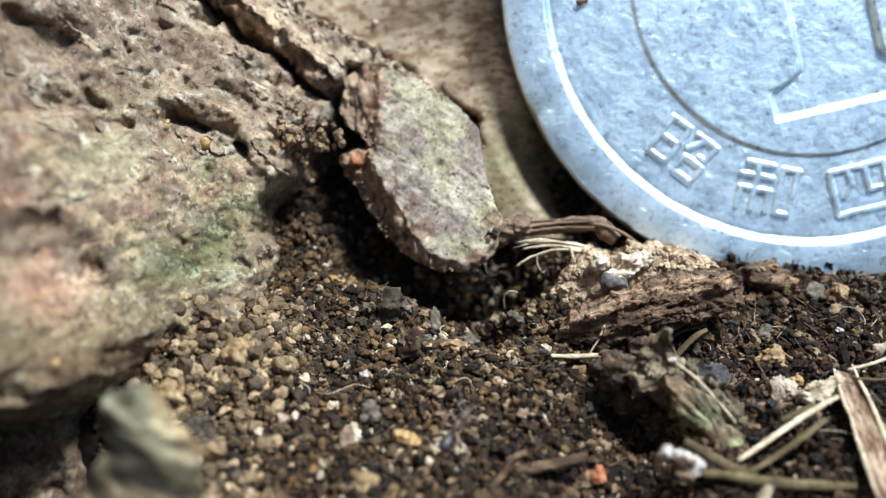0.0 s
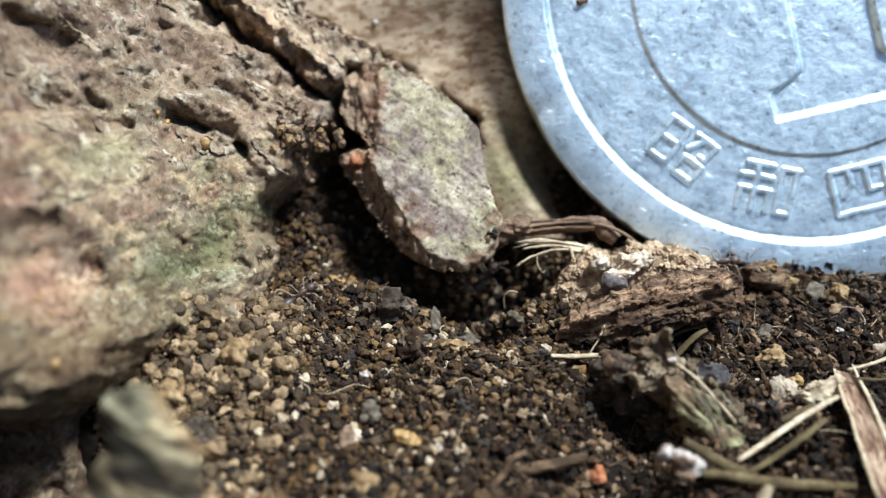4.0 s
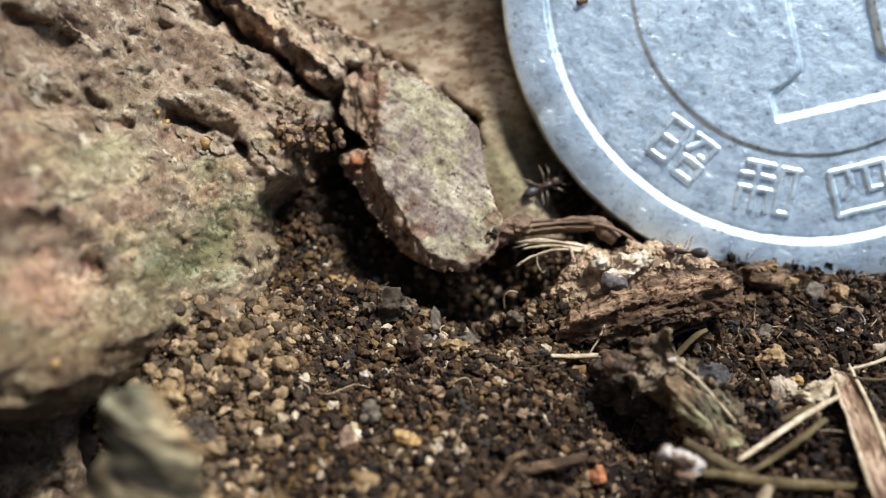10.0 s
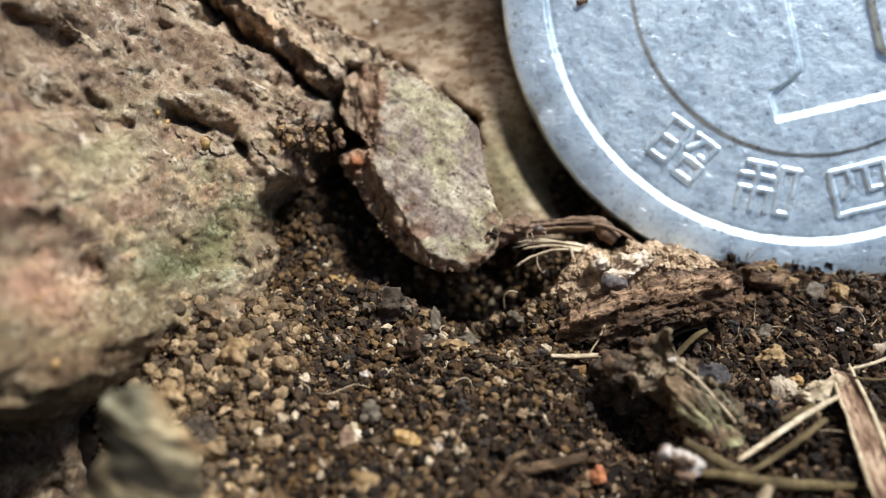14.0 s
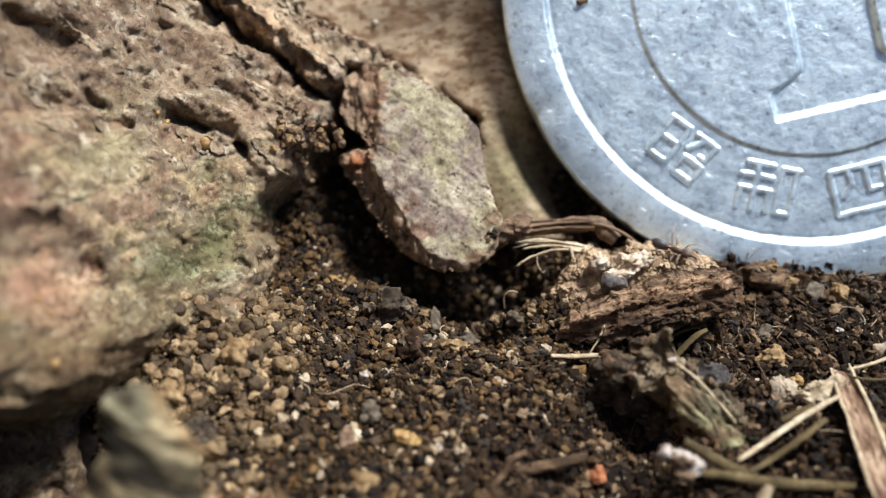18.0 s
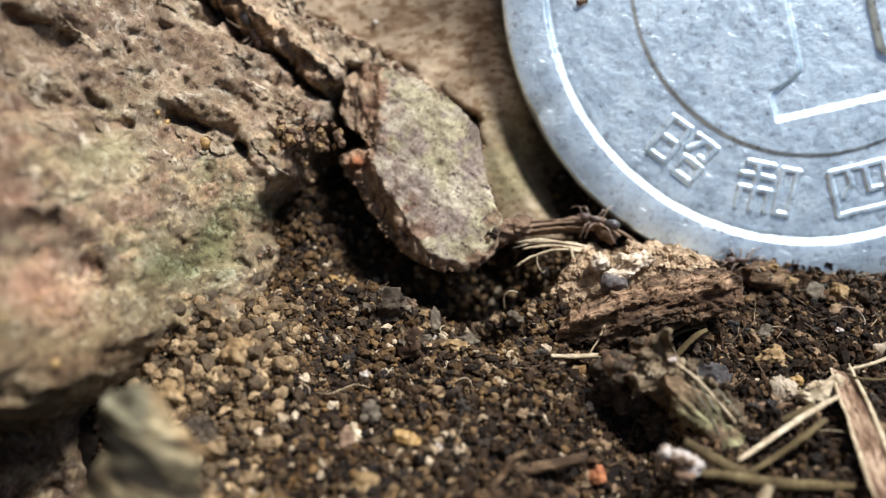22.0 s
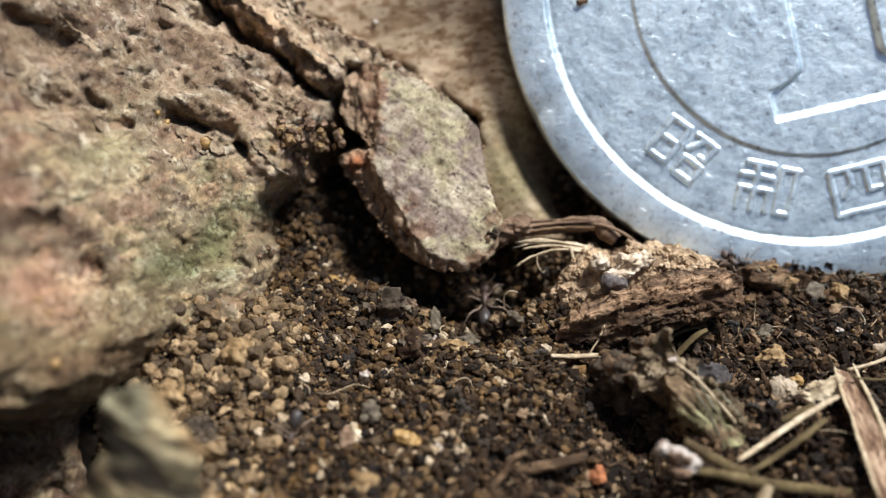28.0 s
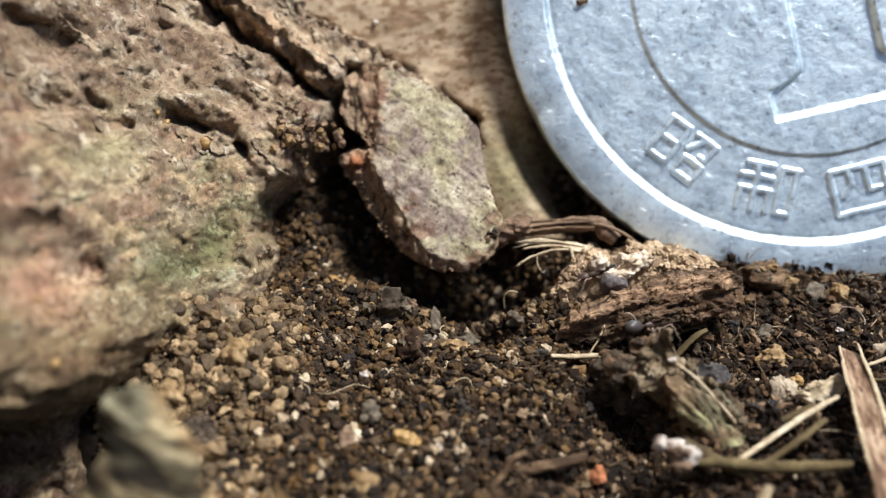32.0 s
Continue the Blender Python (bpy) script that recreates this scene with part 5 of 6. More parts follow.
for u, v, r in ((*(-9.98, -1.23), 0.09), (*(-9.78, -1.56), 0.08), (*(-10.45, -1.65), 0.11), (*(-9.51, -2.80), 0.16), (*(-8.37, 4.00), 0.1), (*(-8.20, 3.77), 0.12), (*(-9.33, -1.60), 0.06), (*(-10.26, -1.12), 0.06)):
    vv, ff = lump((r, r, r), 910, 2, 0.3, 1.2, 2)
    ob = tagged(piece("grit", vv, ff, YELLOW), "pale yellow grain of grit on bark", "grit", "grit on the bark")
    ob.location = Vector(on_flank(u, v, r * 0.5)) * MM
v, f = lump((0.1, 0.1, 0.1), 911, 3, 0.3, 1.2, 2)
ob = tagged(piece("grit", v, f, PALE), "round white grain of grit on bare wood", "grit")
ob.location = Vector(on_flank(*(-2.29, 7.69), 0.06)) * MM
v, f = lump((0.16, 0.11, 0.06), 912, 3, 0.5, 1.6, 2)
ob = tagged(piece("soil_crumb", v, f, TWIG), "brown soil crumb stuck on the coin", "crumb")
ob.matrix_world = COIN @ pose(-7.38 * MM, -0.83 * MM, 0.1 * MM)


# ---- soil grains ----
def grains(count, lo, hi, seed, region, sub, rough=0.3, facets=6, rise=0.7, thin=None):
    rnd = np.random.RandomState(seed)
    x, y = rnd.uniform(*region[0], count), rnd.uniform(*region[1], count)
    if thin:
        keep = rnd.uniform(size=count) < thin(x, y)
        x, y = x[keep], y[keep]
        count = len(x)
    size = np.exp(rnd.uniform(math.log(lo), math.log(hi), count))
    bases = [lump((1, 1, 1), 100 + seed * 40 + k, sub, rough, 1.0, facets) for k in range(14)]
    z = ground_z(x, y)
    vs, fs, off = [], [], 0
    for k in range(count):
        bv, bf = bases[k % 14]
        m = np.array(Euler(rnd.uniform(0, 6.28, 3)).to_matrix()) * (size[k] * rnd.uniform(0.65, 1.3, 3))
        vs.append(bv @ m.T + (x[k], y[k], z[k] + size[k] * rnd.uniform(0.0, rise)))
        fs.append(bf + off)
        off += len(bv)
    return np.concatenate(vs), np.concatenate(fs)


v, f = grains(14500, 0.045, 0.145, 7, ((-9.5, 4.4), (-13, 5)), 2, rough=0.8, facets=4, rise=1.7,
              thin=lambda x, y: 1 - 0.85 * step(-0.5, 2.2, x) * step(-6.8, -8.4, y))
tagged(piece("soil_grains", v, f, GRAIN, smooth=False), "loose brown and tan soil grains", "soil grains", kind="stuff")
v, f = grains(3600, 0.055, 0.23, 17, ((-9.4, -4.3), (-12, -3.4)), 2, rough=0.5, facets=3, rise=1.9,
              thin=lambda x, y: 1 - 0.85 * step(-6.7, -5.2, x) * step(-6.6, -8.2, y))
tagged(piece("foot_gravel", v, f, GRAVEL, smooth=False), "loose tan gravel at the foot of the bark", "soil grains", kind="stuff")
v, f = grains(12000, 0.035, 0.10, 8, ((-10, 17), (-13, 5)), 1, rise=1.2)
tagged(piece("soil_dust", v, f, GRAIN, smooth=False), "fine brown soil dust", "soil grains", kind="stuff")
v, f = grains(9000, 0.05, 0.19, 9, ((-0.5, 18), (-13, 3)), 2, rough=1.0, facets=2, rise=1.2,
              thin=lambda x, y: np.maximum(step(2.8, 4.2, x), step(-0.5, 2.2, x) * step(-6.8, -8.4, y)))
tagged(piece("soil_crumbs", v, f, CRUMBS, smooth=False), "dark crumbly humus soil", "soil crumbs", kind="stuff")


FIBRE = per_piece("humus_fibre", [(0.0, (0.05, 0.032, 0.019)), (0.5, (0.14, 0.092, 0.054)), (0.85, (0.28, 0.2, 0.125)), (1.0, (0.5, 0.4, 0.28))])
rnd = np.random.RandomState(63)
vs, fs, off = [], [], 0
for k in range(520):
    x, y = (rnd.uniform(2.5, 15), rnd.uniform(-12.5, 0.5)) if k < 400 else (rnd.uniform(-5, 3), rnd.uniform(-11, -1))
    a, ln, r = rnd.uniform(0, 6.28), rnd.uniform(0.12, 0.45), rnd.uniform(0.008, 0.02)
    d = np.array([math.cos(a), math.sin(a), rnd.normal() * 0.35]) * ln
    at = np.array([x, y, float(ground_z(np.array([x]), np.array([y]))[0]) + rnd.uniform(0.08, 0.26)])
    v, f = tube([at - d, at + rnd.normal(size=3) * 0.05, at + d], [r, r * 1.4, r * 0.6], 5, sub=3)
    vs.append(v)
    fs += [[q + off for q in face] for face in f]
    off += len(v)
tagged(piece("soil_fibres", np.concatenate(vs), fs, FIBRE), "short brown plant fibres strewn through humus soil", "plant fibres", kind="stuff")


# ---- things that the wind moves ----
def carried(name, label, category, base):
    """A thing whose parts are built in the world and then hung on its base."""
    top = empty(name, label, category, at=base)
    return top


def hang(top, name, verts, faces, mat, label="", smooth=True):
    return piece(name, np.asarray(verts) - np.array(top.location) / MM, faces, mat, top, label, smooth)


SLIVER_AT = (11.08, -9.78, 0.33)
sliver = carried("bark_sliver", "long reddish-brown split bark sliver standing in soil", "bark sliver", SLIVER_AT)


def strip(left, right, thick, curl, seed, rough=0.03, n=9, m=60):
    """A split strip of wood between two edge lines in the world."""
    left, right = np.asarray(left, float), np.asarray(right, float)
    tt = np.linspace(0, 1, m)
    at = np.linspace(0, 1, len(left))
    L = np.stack([np.interp(tt, at, left[:, k]) for k in range(3)], -1)
    R = np.stack([np.interp(tt, at, right[:, k]) for k in range(3)], -1)
    x = np.linspace(0, 1, n)
    out = np.array((0, -CL, SL))
    top = L[:, None] * (1 - x)[None, :, None] + R[:, None] * x[None, :, None] + (curl * (2 * x - 1) ** 2)[None, :, None] * out
    top = top.reshape(-1, 3)
    q = np.stack([np.tile(x, m) * 6, np.repeat(tt, n) * 1.5, np.zeros(m * n)], -1)
    top = top + (rough * fbm(q, 1.0, 3, 0.6, seed))[:, None] * out
    back = top - out * thick
    f = grid_faces(n, m)
    i = np.arange(m * n).reshape(m, n)
    o = np.r_[i[0], i[1:, -1], i[-1, -2::-1], i[-2:0:-1, 0]]
    side = np.stack([o, np.roll(o, -1), np.roll(o, -1) + m * n, o + m * n], -1)
    return np.concatenate([top, back]), np.concatenate([f[:, ::-1], f + m * n, side])


v, f = strip([(10.99, -6.61, 0.50), (10.95, -7.65, 0.41), (10.94, -8.67, 0.35), (10.87, -10.02, 0.33), (10.78, -11.53, 0.45), (10.69, -13.34, 0.48)], [(11.53, -6.78, 0.44), (11.58, -7.63, 0.43), (11.59, -8.62, 0.42), (11.57, -9.97, 0.40), (11.55, -11.51, 0.47), (11.52, -13.34, 0.48)], 0.16, 0.1, 131, rough=0.06)
hang(sliver, "strip", v, f, SLIVER)
v, f = tube([(10.99, -6.63, 0.53), (10.95, -7.65, 0.47), (10.94, -8.67, 0.42), (10.88, -10.02, 0.41), (10.79, -11.53, 0.53)], [0.03, 0.055, 0.05, 0.06, 0.05], 7, 0.5, 5, flat=0.7, sub=10)
hang(sliver, "splinter", v, f, STRAW, "pale raised splinter edge")
v, f = tube([(11.48, -6.61, 0.67), (11.55, -7.17, 0.57), (11.63, -8.06, 0.53), (11.65, -9.07, 0.47), (11.61, -10.26, 0.51), (11.56, -11.69, 0.56)], [0.03, 0.06, 0.07, 0.08, 0.08, 0.07], 7, 0.2, 4, flat=0.6, sub=6)
hang(sliver, "splinter", v, f, STRAW, "pale raised splinter edge")

HUSK_AT = (6.16, -10.41, 0.31)
husk = carried("seed_husk", "small white seed husk with dark spots on a stalk", "seed husk", HUSK_AT)
for at, size, seed in (((5.67, -10.30, 0.81), (0.2, 0.17, 0.22), 141), ((6.36, -10.50, 0.52), (0.36, 0.22, 0.28), 143), ((6.10, -10.12, 0.55), (0.3, 0.16, 0.14), 144)):
    v, f = lump(size, seed, 4, 0.28, 1.6, 1)
    hang(husk, "shell", v + np.array(at), f, PALE)
for at, size, seed in (((5.99, -10.5, 0.72), (0.2, 0.15, 0.2), 142), ((6.15, -10.7, 0.42), (0.26, 0.14, 0.15), 145), ((6.3, -10.62, 0.75), (0.12, 0.1, 0.1), 146)):
    v, f = lump(size, seed, 3, 0.4, 1.8, 1)
    hang(husk, "dark_spot", v + np.array(at), f, TWIG, "brown dark spot")
v, f = tube([(6.57, -10.53, 0.31), (7.52, -10.59, 0.22), (8.69, -10.68, 0.09), (9.71, -10.71, 0.04), (10.61, -10.73, 0.02)], [0.1, 0.15, 0.17, 0.15, 0.1], 9, 0.2, 6, sub=6)
hang(husk, "stem", v, f, OLIVE, "brownish-green stem")

LEAF_AT = (2.43, 2.83, 4.39)
dry_leaf = carried("dry_leaf", "crumpled translucent brown dry leaf with thin stalk", "leaf", LEAF_AT)
for nm, w0, pts, seed in (("blade", 0.25, [(1.13, 6.18), (1.56, 6.10), (1.97, 5.86), (2.30, 5.73), (2.43, 5.21), (2.47, 4.66), (2.34, 4.19), (2.50, 3.32), (2.34, 3.25), (2.11, 3.82), (1.78, 4.38), (1.56, 4.84), (1.45, 5.40)], 151), ("fold", 0.35, [(0.41, 7.38), (0.63, 7.23), (0.96, 6.72), (1.37, 6.35), (1.81, 6.01), (2.29, 5.75), (2.05, 5.57), (1.44, 5.75), (0.85, 5.98), (0.67, 6.46)], 152)):
    p, f, nf = slab(pts, w0, w0 - 0.05, seed=seed, n=11, sides=4, shrink=0.97, dome=0.15, rough=0.1, freq=1.5)
    hang(dry_leaf, nm, slope(p[:, 0], p[:, 1], p[:, 2]), f, LEAFY)
v, f = tube([(2.29, 1.72, 3.32), (2.43, 1.52, 3.05), (2.62, 1.46, 2.96), (3.06, 1.46, 2.96), (3.15, 1.46, 2.96)], [0.06, 0.05, 0.04, 0.035, 0.035], 6, 0.1, 3)
hang(dry_leaf, "stalk", v, f, STRAW, "thin pale stalk")
v, f = lump((0.11, 0.11, 0.13), 153, 2, 0.2, 1.2, 4)
hang(dry_leaf, "tip", v + np.array((3.26, 1.48, 2.99)), f, PALE, "pale knob at the stalk's end")


# ---- ants ----
def ant_materials():
    made = []
    for nm, col, r in (("ant_brown", (0.06, 0.036, 0.026), 0.45), ("ant_dark", (0.045, 0.037, 0.034), 0.4), ("ant_leg", (0.26, 0.19, 0.14), 0.5)):
        m, nt, b = material(nm, r, 0, 0.35)
        fine = noise_of(nt, coords(nt), 12.0, 4, 0.6)
        nt.links.new(ramp(nt, fine, [(0.3, tuple(c * 0.7 for c in col)), (0.7, tuple(c * 1.3 for c in col))]), b.inputs["Base Color"])
        made.append(m)
    return made


ANT_BROWN, ANT_DARK, ANT_LEG = ant_materials()


def egg(centre, size, pinch=0.0, sub=3):
    v, f = BALLS[sub]
    v = v.copy()
    v[:, 1:] *= (1 - pinch * v[:, :1])
    return v * np.array(size) + np.array(centre), f


def ant():
    top = empty("ant", "small brown ant with a darker rounded abdomen", "ant", "ants of the nest")
    piece("head", *egg((0.62, 0, 0.33), (0.26, 0.21, 0.17), 0.15), ANT_BROWN, top)
    piece("thorax", *egg((0.1, 0, 0.36), (0.34, 0.14, 0.16), -0.2), ANT_BROWN, top)
    piece("waist", *egg((-0.3, 0, 0.32), (0.08, 0.06, 0.1), 0, 2), ANT_BROWN, top)
    piece("gaster", *egg((-0.72, 0, 0.36), (0.40, 0.25, 0.24), 0.18), ANT_DARK, top, "dark brown abdomen")
    for side in (1, -1):
        pts = [(0.78, side * 0.1, 0.38), (0.98, side * 0.34, 0.52), (1.2, side * 0.42, 0.34), (1.38, side * 0.36, 0.2)]
        v, f = tube(pts, [0.018, 0.018, 0.016, 0.018], 6, sub=3)
        piece("antenna", v, f, ANT_LEG, top)
        v, f = tube([(0.82, side * 0.09, 0.28), (0.95, side * 0.08, 0.24), (0.98, side * 0.01, 0.22)], [0.04, 0.03, 0.015], 5, sub=2)
        piece("jaw", v, f, ANT_LEG, top)
        for x, reach, back in ((0.28, 0.75, 0.5), (0.08, 0.85, -0.1), (-0.1, 0.95, -0.75)):
            pts = [(0, 0, 0), (back * 0.25, side * 0.18, 0.02), (back * 0.55, side * reach * 0.55, 0.22), (back * 0.85, side * reach * 0.9, -0.1), (back * 1.05, side * reach * 1.08, -0.3)]
            v, f = tube(pts, [0.032, 0.026, 0.034, 0.02, 0.012], 6, sub=3)
            leg = piece("leg", v, f, ANT_LEG, top)
            leg.location = Vector((x, side * 0.1, 0.3)) * MM
    top.scale = (0.82, 0.82, 0.82)
    return top


def march(rows):
    """Lead an ant over rows of (seconds, x, y, z, nx, ny, nz): it looks where it goes, and its legs swing while it walks."""
    rows = np.asarray(rows, float)
    who = ANTS.pop()
    ts = np.unique(np.r_[0.0, np.arange(rows[0, 0], rows[-1, 0] + 0.01, 0.2), rows[-1, 0], 32.0])
    pos = np.stack([np.interp(ts, rows[:, 0], rows[:, k]) for k in (1, 2, 3)], -1)
    nor = np.stack([np.interp(ts, rows[:, 0], rows[:, k]) for k in (4, 5, 6)], -1)
    go = np.stack([np.interp(ts + 0.25, rows[:, 0], rows[:, k]) - np.interp(ts - 0.25, rows[:, 0], rows[:, k]) for k in (1, 2, 3)], -1)
    first = next(k for k in range(len(ts)) if np.linalg.norm(go[k]) > 0.05)
    ahead, keys, walked = Vector(go[first]).normalized(), [], 0.0
    for k, t in enumerate(ts):
        n = Vector(nor[k]).normalized()
        want = Vector(go[k])
        if want.length > 0.12:
            want.normalize()
            ahead = (ahead * 0.7 + want).normalized() if ahead.dot(want) > -0.6 else (ahead + n.cross(ahead) * 1.0).normalized()
        x = (ahead - n * ahead.dot(n)).normalized()
        y = n.cross(x)
        m = Matrix((x, y, n)).transposed().to_4x4()
        m.translation = Vector(pos[k]) * MM
        keys.append((t, m))
    walk(who, keys)
    legs = [o for o in who.children if o.name.startswith("leg")]
    steps = np.unique(np.r_[0.0, np.arange(rows[0, 0], rows[-1, 0] + 0.01, 0.1), 32.0])
    run = np.stack([np.interp(steps, rows[:, 0], rows[:, k]) for k in (1, 2, 3)], -1)
    dist = np.r_[0, np.cumsum(np.linalg.norm(np.diff(run, axis=0), axis=1))]
    for k, leg in enumerate(legs):
        base = leg.matrix_basis.copy()
        side = 1 if k < 3 else -1
        phase = math.pi * ((k + (k >= 3)) % 2)
        walk(leg, [(t, base @ pose(0, 0, 0, side * 9 * max(0, math.cos(d * 6.0 + phase)), 0, 20 * math.sin(d * 6.0 + phase))) for t, d in zip(steps, dist)])


ANTS = [ant()]
for _ in range(7):
    ANTS.append(copy_thing(ANTS[0], ANTS[0].matrix_basis.copy()))


def motions():
    def shifted(base, u, v, w=0.0, turn=0.0):
        d = slope(np.array(u), np.array(v), np.array(w)) + np.array(base)
        axis_out = Vector((0, -CL, SL))
        return Matrix.Translation(Vector(d) * MM) @ Matrix.Rotation(radians(turn), 4, axis_out)
    walk(sliver, [(t, shifted(SLIVER_AT, u, v, 0, a)) for t, u, v, a in (
        (0, 0.09, -0.03, 0), (6.0, 0.1, -0.03, 0), (6.4, 0.02, 0, 0), (9.0, 0.02, 0, 0), (9.5, 0, 0, 0), (27.4, 0, 0, 0), (27.9, 0.12, 0.0, 0), (28.3, 0.05, 0.05, 0),
        (28.45, 0.02, 0.3, 3), (28.6, 0.0, 0.64, -4), (28.9, 0.02, 0.62, -6.5), (32.0, 0.02, 0.62, -6.5))])
    walk(husk, [(t, shifted(HUSK_AT, u, v, 0, a)) for t, u, v, a in (
        (0, 0.05, 0, 0), (27.5, 0, 0, 0), (27.9, -0.06, 0.07, -3), (28.6, -0.06, 0.1, -3), (28.75, -0.1, 0.28, 5), (29.0, -0.05, 0.26, 4), (32.0, -0.05, 0.26, 4))])
    walk(dry_leaf, [(t, shifted(LEAF_AT, u, v, w, a)) for t, u, v, w, a in (
        (0, -1.0, 6.0, 0.6, 40), (28.62, -1.0, 6.0, 0.6, 40), (28.8, 0, 0, 0, 0), (31.2, 0, 0, 0, 0), (31.3, -2.0, 2.3, 2.0, 45), (31.4, -3.6, 3.4, 3.0, 80), (31.55, -5.0, 7.5, 4.0, 110), (32.0, -5.0, 9.0, 4.0, 110))])
    march([
        (0.0, -9.45, 1.95, 9.39, 0.24, -0.71, 0.67), (0.6, -9.17, 1.56, 8.48, -0.28, -0.65, 0.71), (0.8, -8.76, 0.34, 7.58, 0.07, -0.11, 0.99),
        (1.0, -8.44, -0.49, 6.61, 0.29, -0.77, 0.56), (1.2, -8.15, -0.58, 6.31, 0.04, -0.65, 0.76), (1.4, -8.14, -1.08, 6.06, 0.23, -0.92, 0.31),
        (1.6, -8.13, -1.01, 5.87, -0.13, -0.94, 0.30), (1.8, -8.17, -0.80, 5.53, 0.39, -0.83, 0.39), (2.0, -8.06, -2.07, 4.86, 0.34, -0.71, 0.61),
        (2.2, -8.06, -4.10, 4.26, 0.32, -0.19, 0.93), (2.4, -7.89, -5.19, 3.07, 0.24, -0.89, 0.40), (2.6, -7.63, -5.34, 2.51, 0.23, -0.80, 0.55),
        (2.8, -7.01, -5.32, 1.70, 0.10, -0.66, 0.74), (3.0, -6.13, -5.17, 1.18, 0.12, -0.73, 0.67), (3.2, -5.49, -4.54, 0.86, 0.45, -0.75, 0.48),
        (3.5, -5.07, -3.72, 0.40, 0.16, -0.32, 0.93), (4.3, -3.94, -2.76, 0.25, -0.30, -0.35, 0.89), (5.2, -2.39, 0.58, -1.55, 0.12, -0.44, 0.89),
        (5.5, -1.63, 0.72, -1.65, -0.06, -0.50, 0.86), (5.7, -0.94, 0.46, -1.46, 0.09, -0.34, 0.93), (5.9, -0.36, -3.42, 0.21, 0.10, -0.41, 0.91),
        (6.1, -0.10, -4.08, -0.25, 0.23, -0.35, 0.91), (6.3, 0.47, -5.23, 0.14, 0.07, -0.16, 0.99), (6.6, 0.80, -5.33, -0.06, 0.06, -0.59, 0.80),
        (6.9, 1.17, -5.41, 0.29, -0.12, -0.38, 0.92), (7.3, 1.25, -3.42, -0.92, -0.07, -0.29, 0.96), (7.7, 1.08, -3.20, -0.97, 0.10, -0.46, 0.88),
        (8.0, 1.14, -3.01, -0.78, 0.05, -0.37, 0.93), (8.3, 1.24, -2.54, -0.99, 0.00, -0.30, 0.95), (8.8, 1.26, -1.9, -2.2, 0.00, -0.30, 0.95), (10.0, 1.28, -1.6, -3.6, 0.00, -0.30, 0.95),])
    march([
        (0.0, 0.42, -9.04, 0.30, -0.38, -0.16, 0.91), (0.2, 0.96, -8.31, 0.15, -0.05, -0.23, 0.97), (0.4, 1.56, -7.74, 0.07, 0.05, -0.18, 0.98),
        (0.6, 1.95, -7.44, 0.10, -0.34, -0.50, 0.80), (0.8, 2.57, -7.12, 0.11, 0.01, -0.48, 0.88), (1.0, 2.85, -6.66, 0.08, -0.03, -0.26, 0.97),
        (1.2, 3.01, -6.68, 0.12, -0.19, -0.60, 0.78), (1.4, 3.12, -6.35, 0.03, -0.17, -0.55, 0.82), (1.6, 3.61, -6.02, 0.52, -0.04, -0.17, 0.99),
        (1.8, 4.11, -5.13, 1.12, 0.20, -0.43, 0.88), (2.0, 4.99, -3.42, 0.96, -0.30, -0.66, 0.69), (2.2, 5.97, -2.57, 0.77, 0.34, 0.17, 0.93),
        (2.4, 7.12, -2.30, 1.01, 0.15, 0.30, 0.94), (2.6, 7.55, -2.31, 1.06, 0.02, -0.03, 1.00), (2.8, 7.41, -2.39, 1.04, 0.14, 0.30, 0.94),
        (3.4, 7.44, -2.26, 1.07, 0.28, 0.10, 0.95), (4.4, 9.56, -1.83, 0.48, -0.28, -0.43, 0.86), (5.5, 11.78, -1.23, -0.17, -0.36, -0.33, 0.87),
        (6.0, 12.64, -2.67, 0.44, -0.25, -0.66, 0.71), (6.6, 14.48, -2.37, 0.07, -0.34, -0.14, 0.93), (7.0, 15.34, -2.14, -0.21, 0.21, -0.35, 0.91),])
    march([
        (0.0, 1.47, -0.24, -1.18, 0.00, -0.30, 0.95), (5.0, 1.46, -0.42, -0.93, 0.00, -0.30, 0.95), (5.5, 1.50, -0.34, -0.97, -0.26, -0.59, 0.76),
        (6.1, 1.91, -0.38, -0.93, -0.29, -0.17, 0.94), (7.9, 1.91, -0.32, -0.93, -0.17, -0.41, 0.89), (8.2, 2.17, -1.46, 0.73, 0.00, -0.30, 0.95),
        (8.6, 2.40, -1.02, 1.36, 0.00, -0.30, 0.95), (9.0, 2.31, 0.63, 1.12, -0.04, -0.85, 0.53), (9.5, 2.53, 0.77, 1.35, 0.02, -0.83, 0.56),
        (10.0, 3.30, 1.25, 1.66, 0.14, -0.84, 0.52), (10.6, 4.42, 2.79, 0.71, 0.00, -0.30, 0.95), (11.0, 5.20, 2.79, 0.71, 0.00, -0.30, 0.95),])
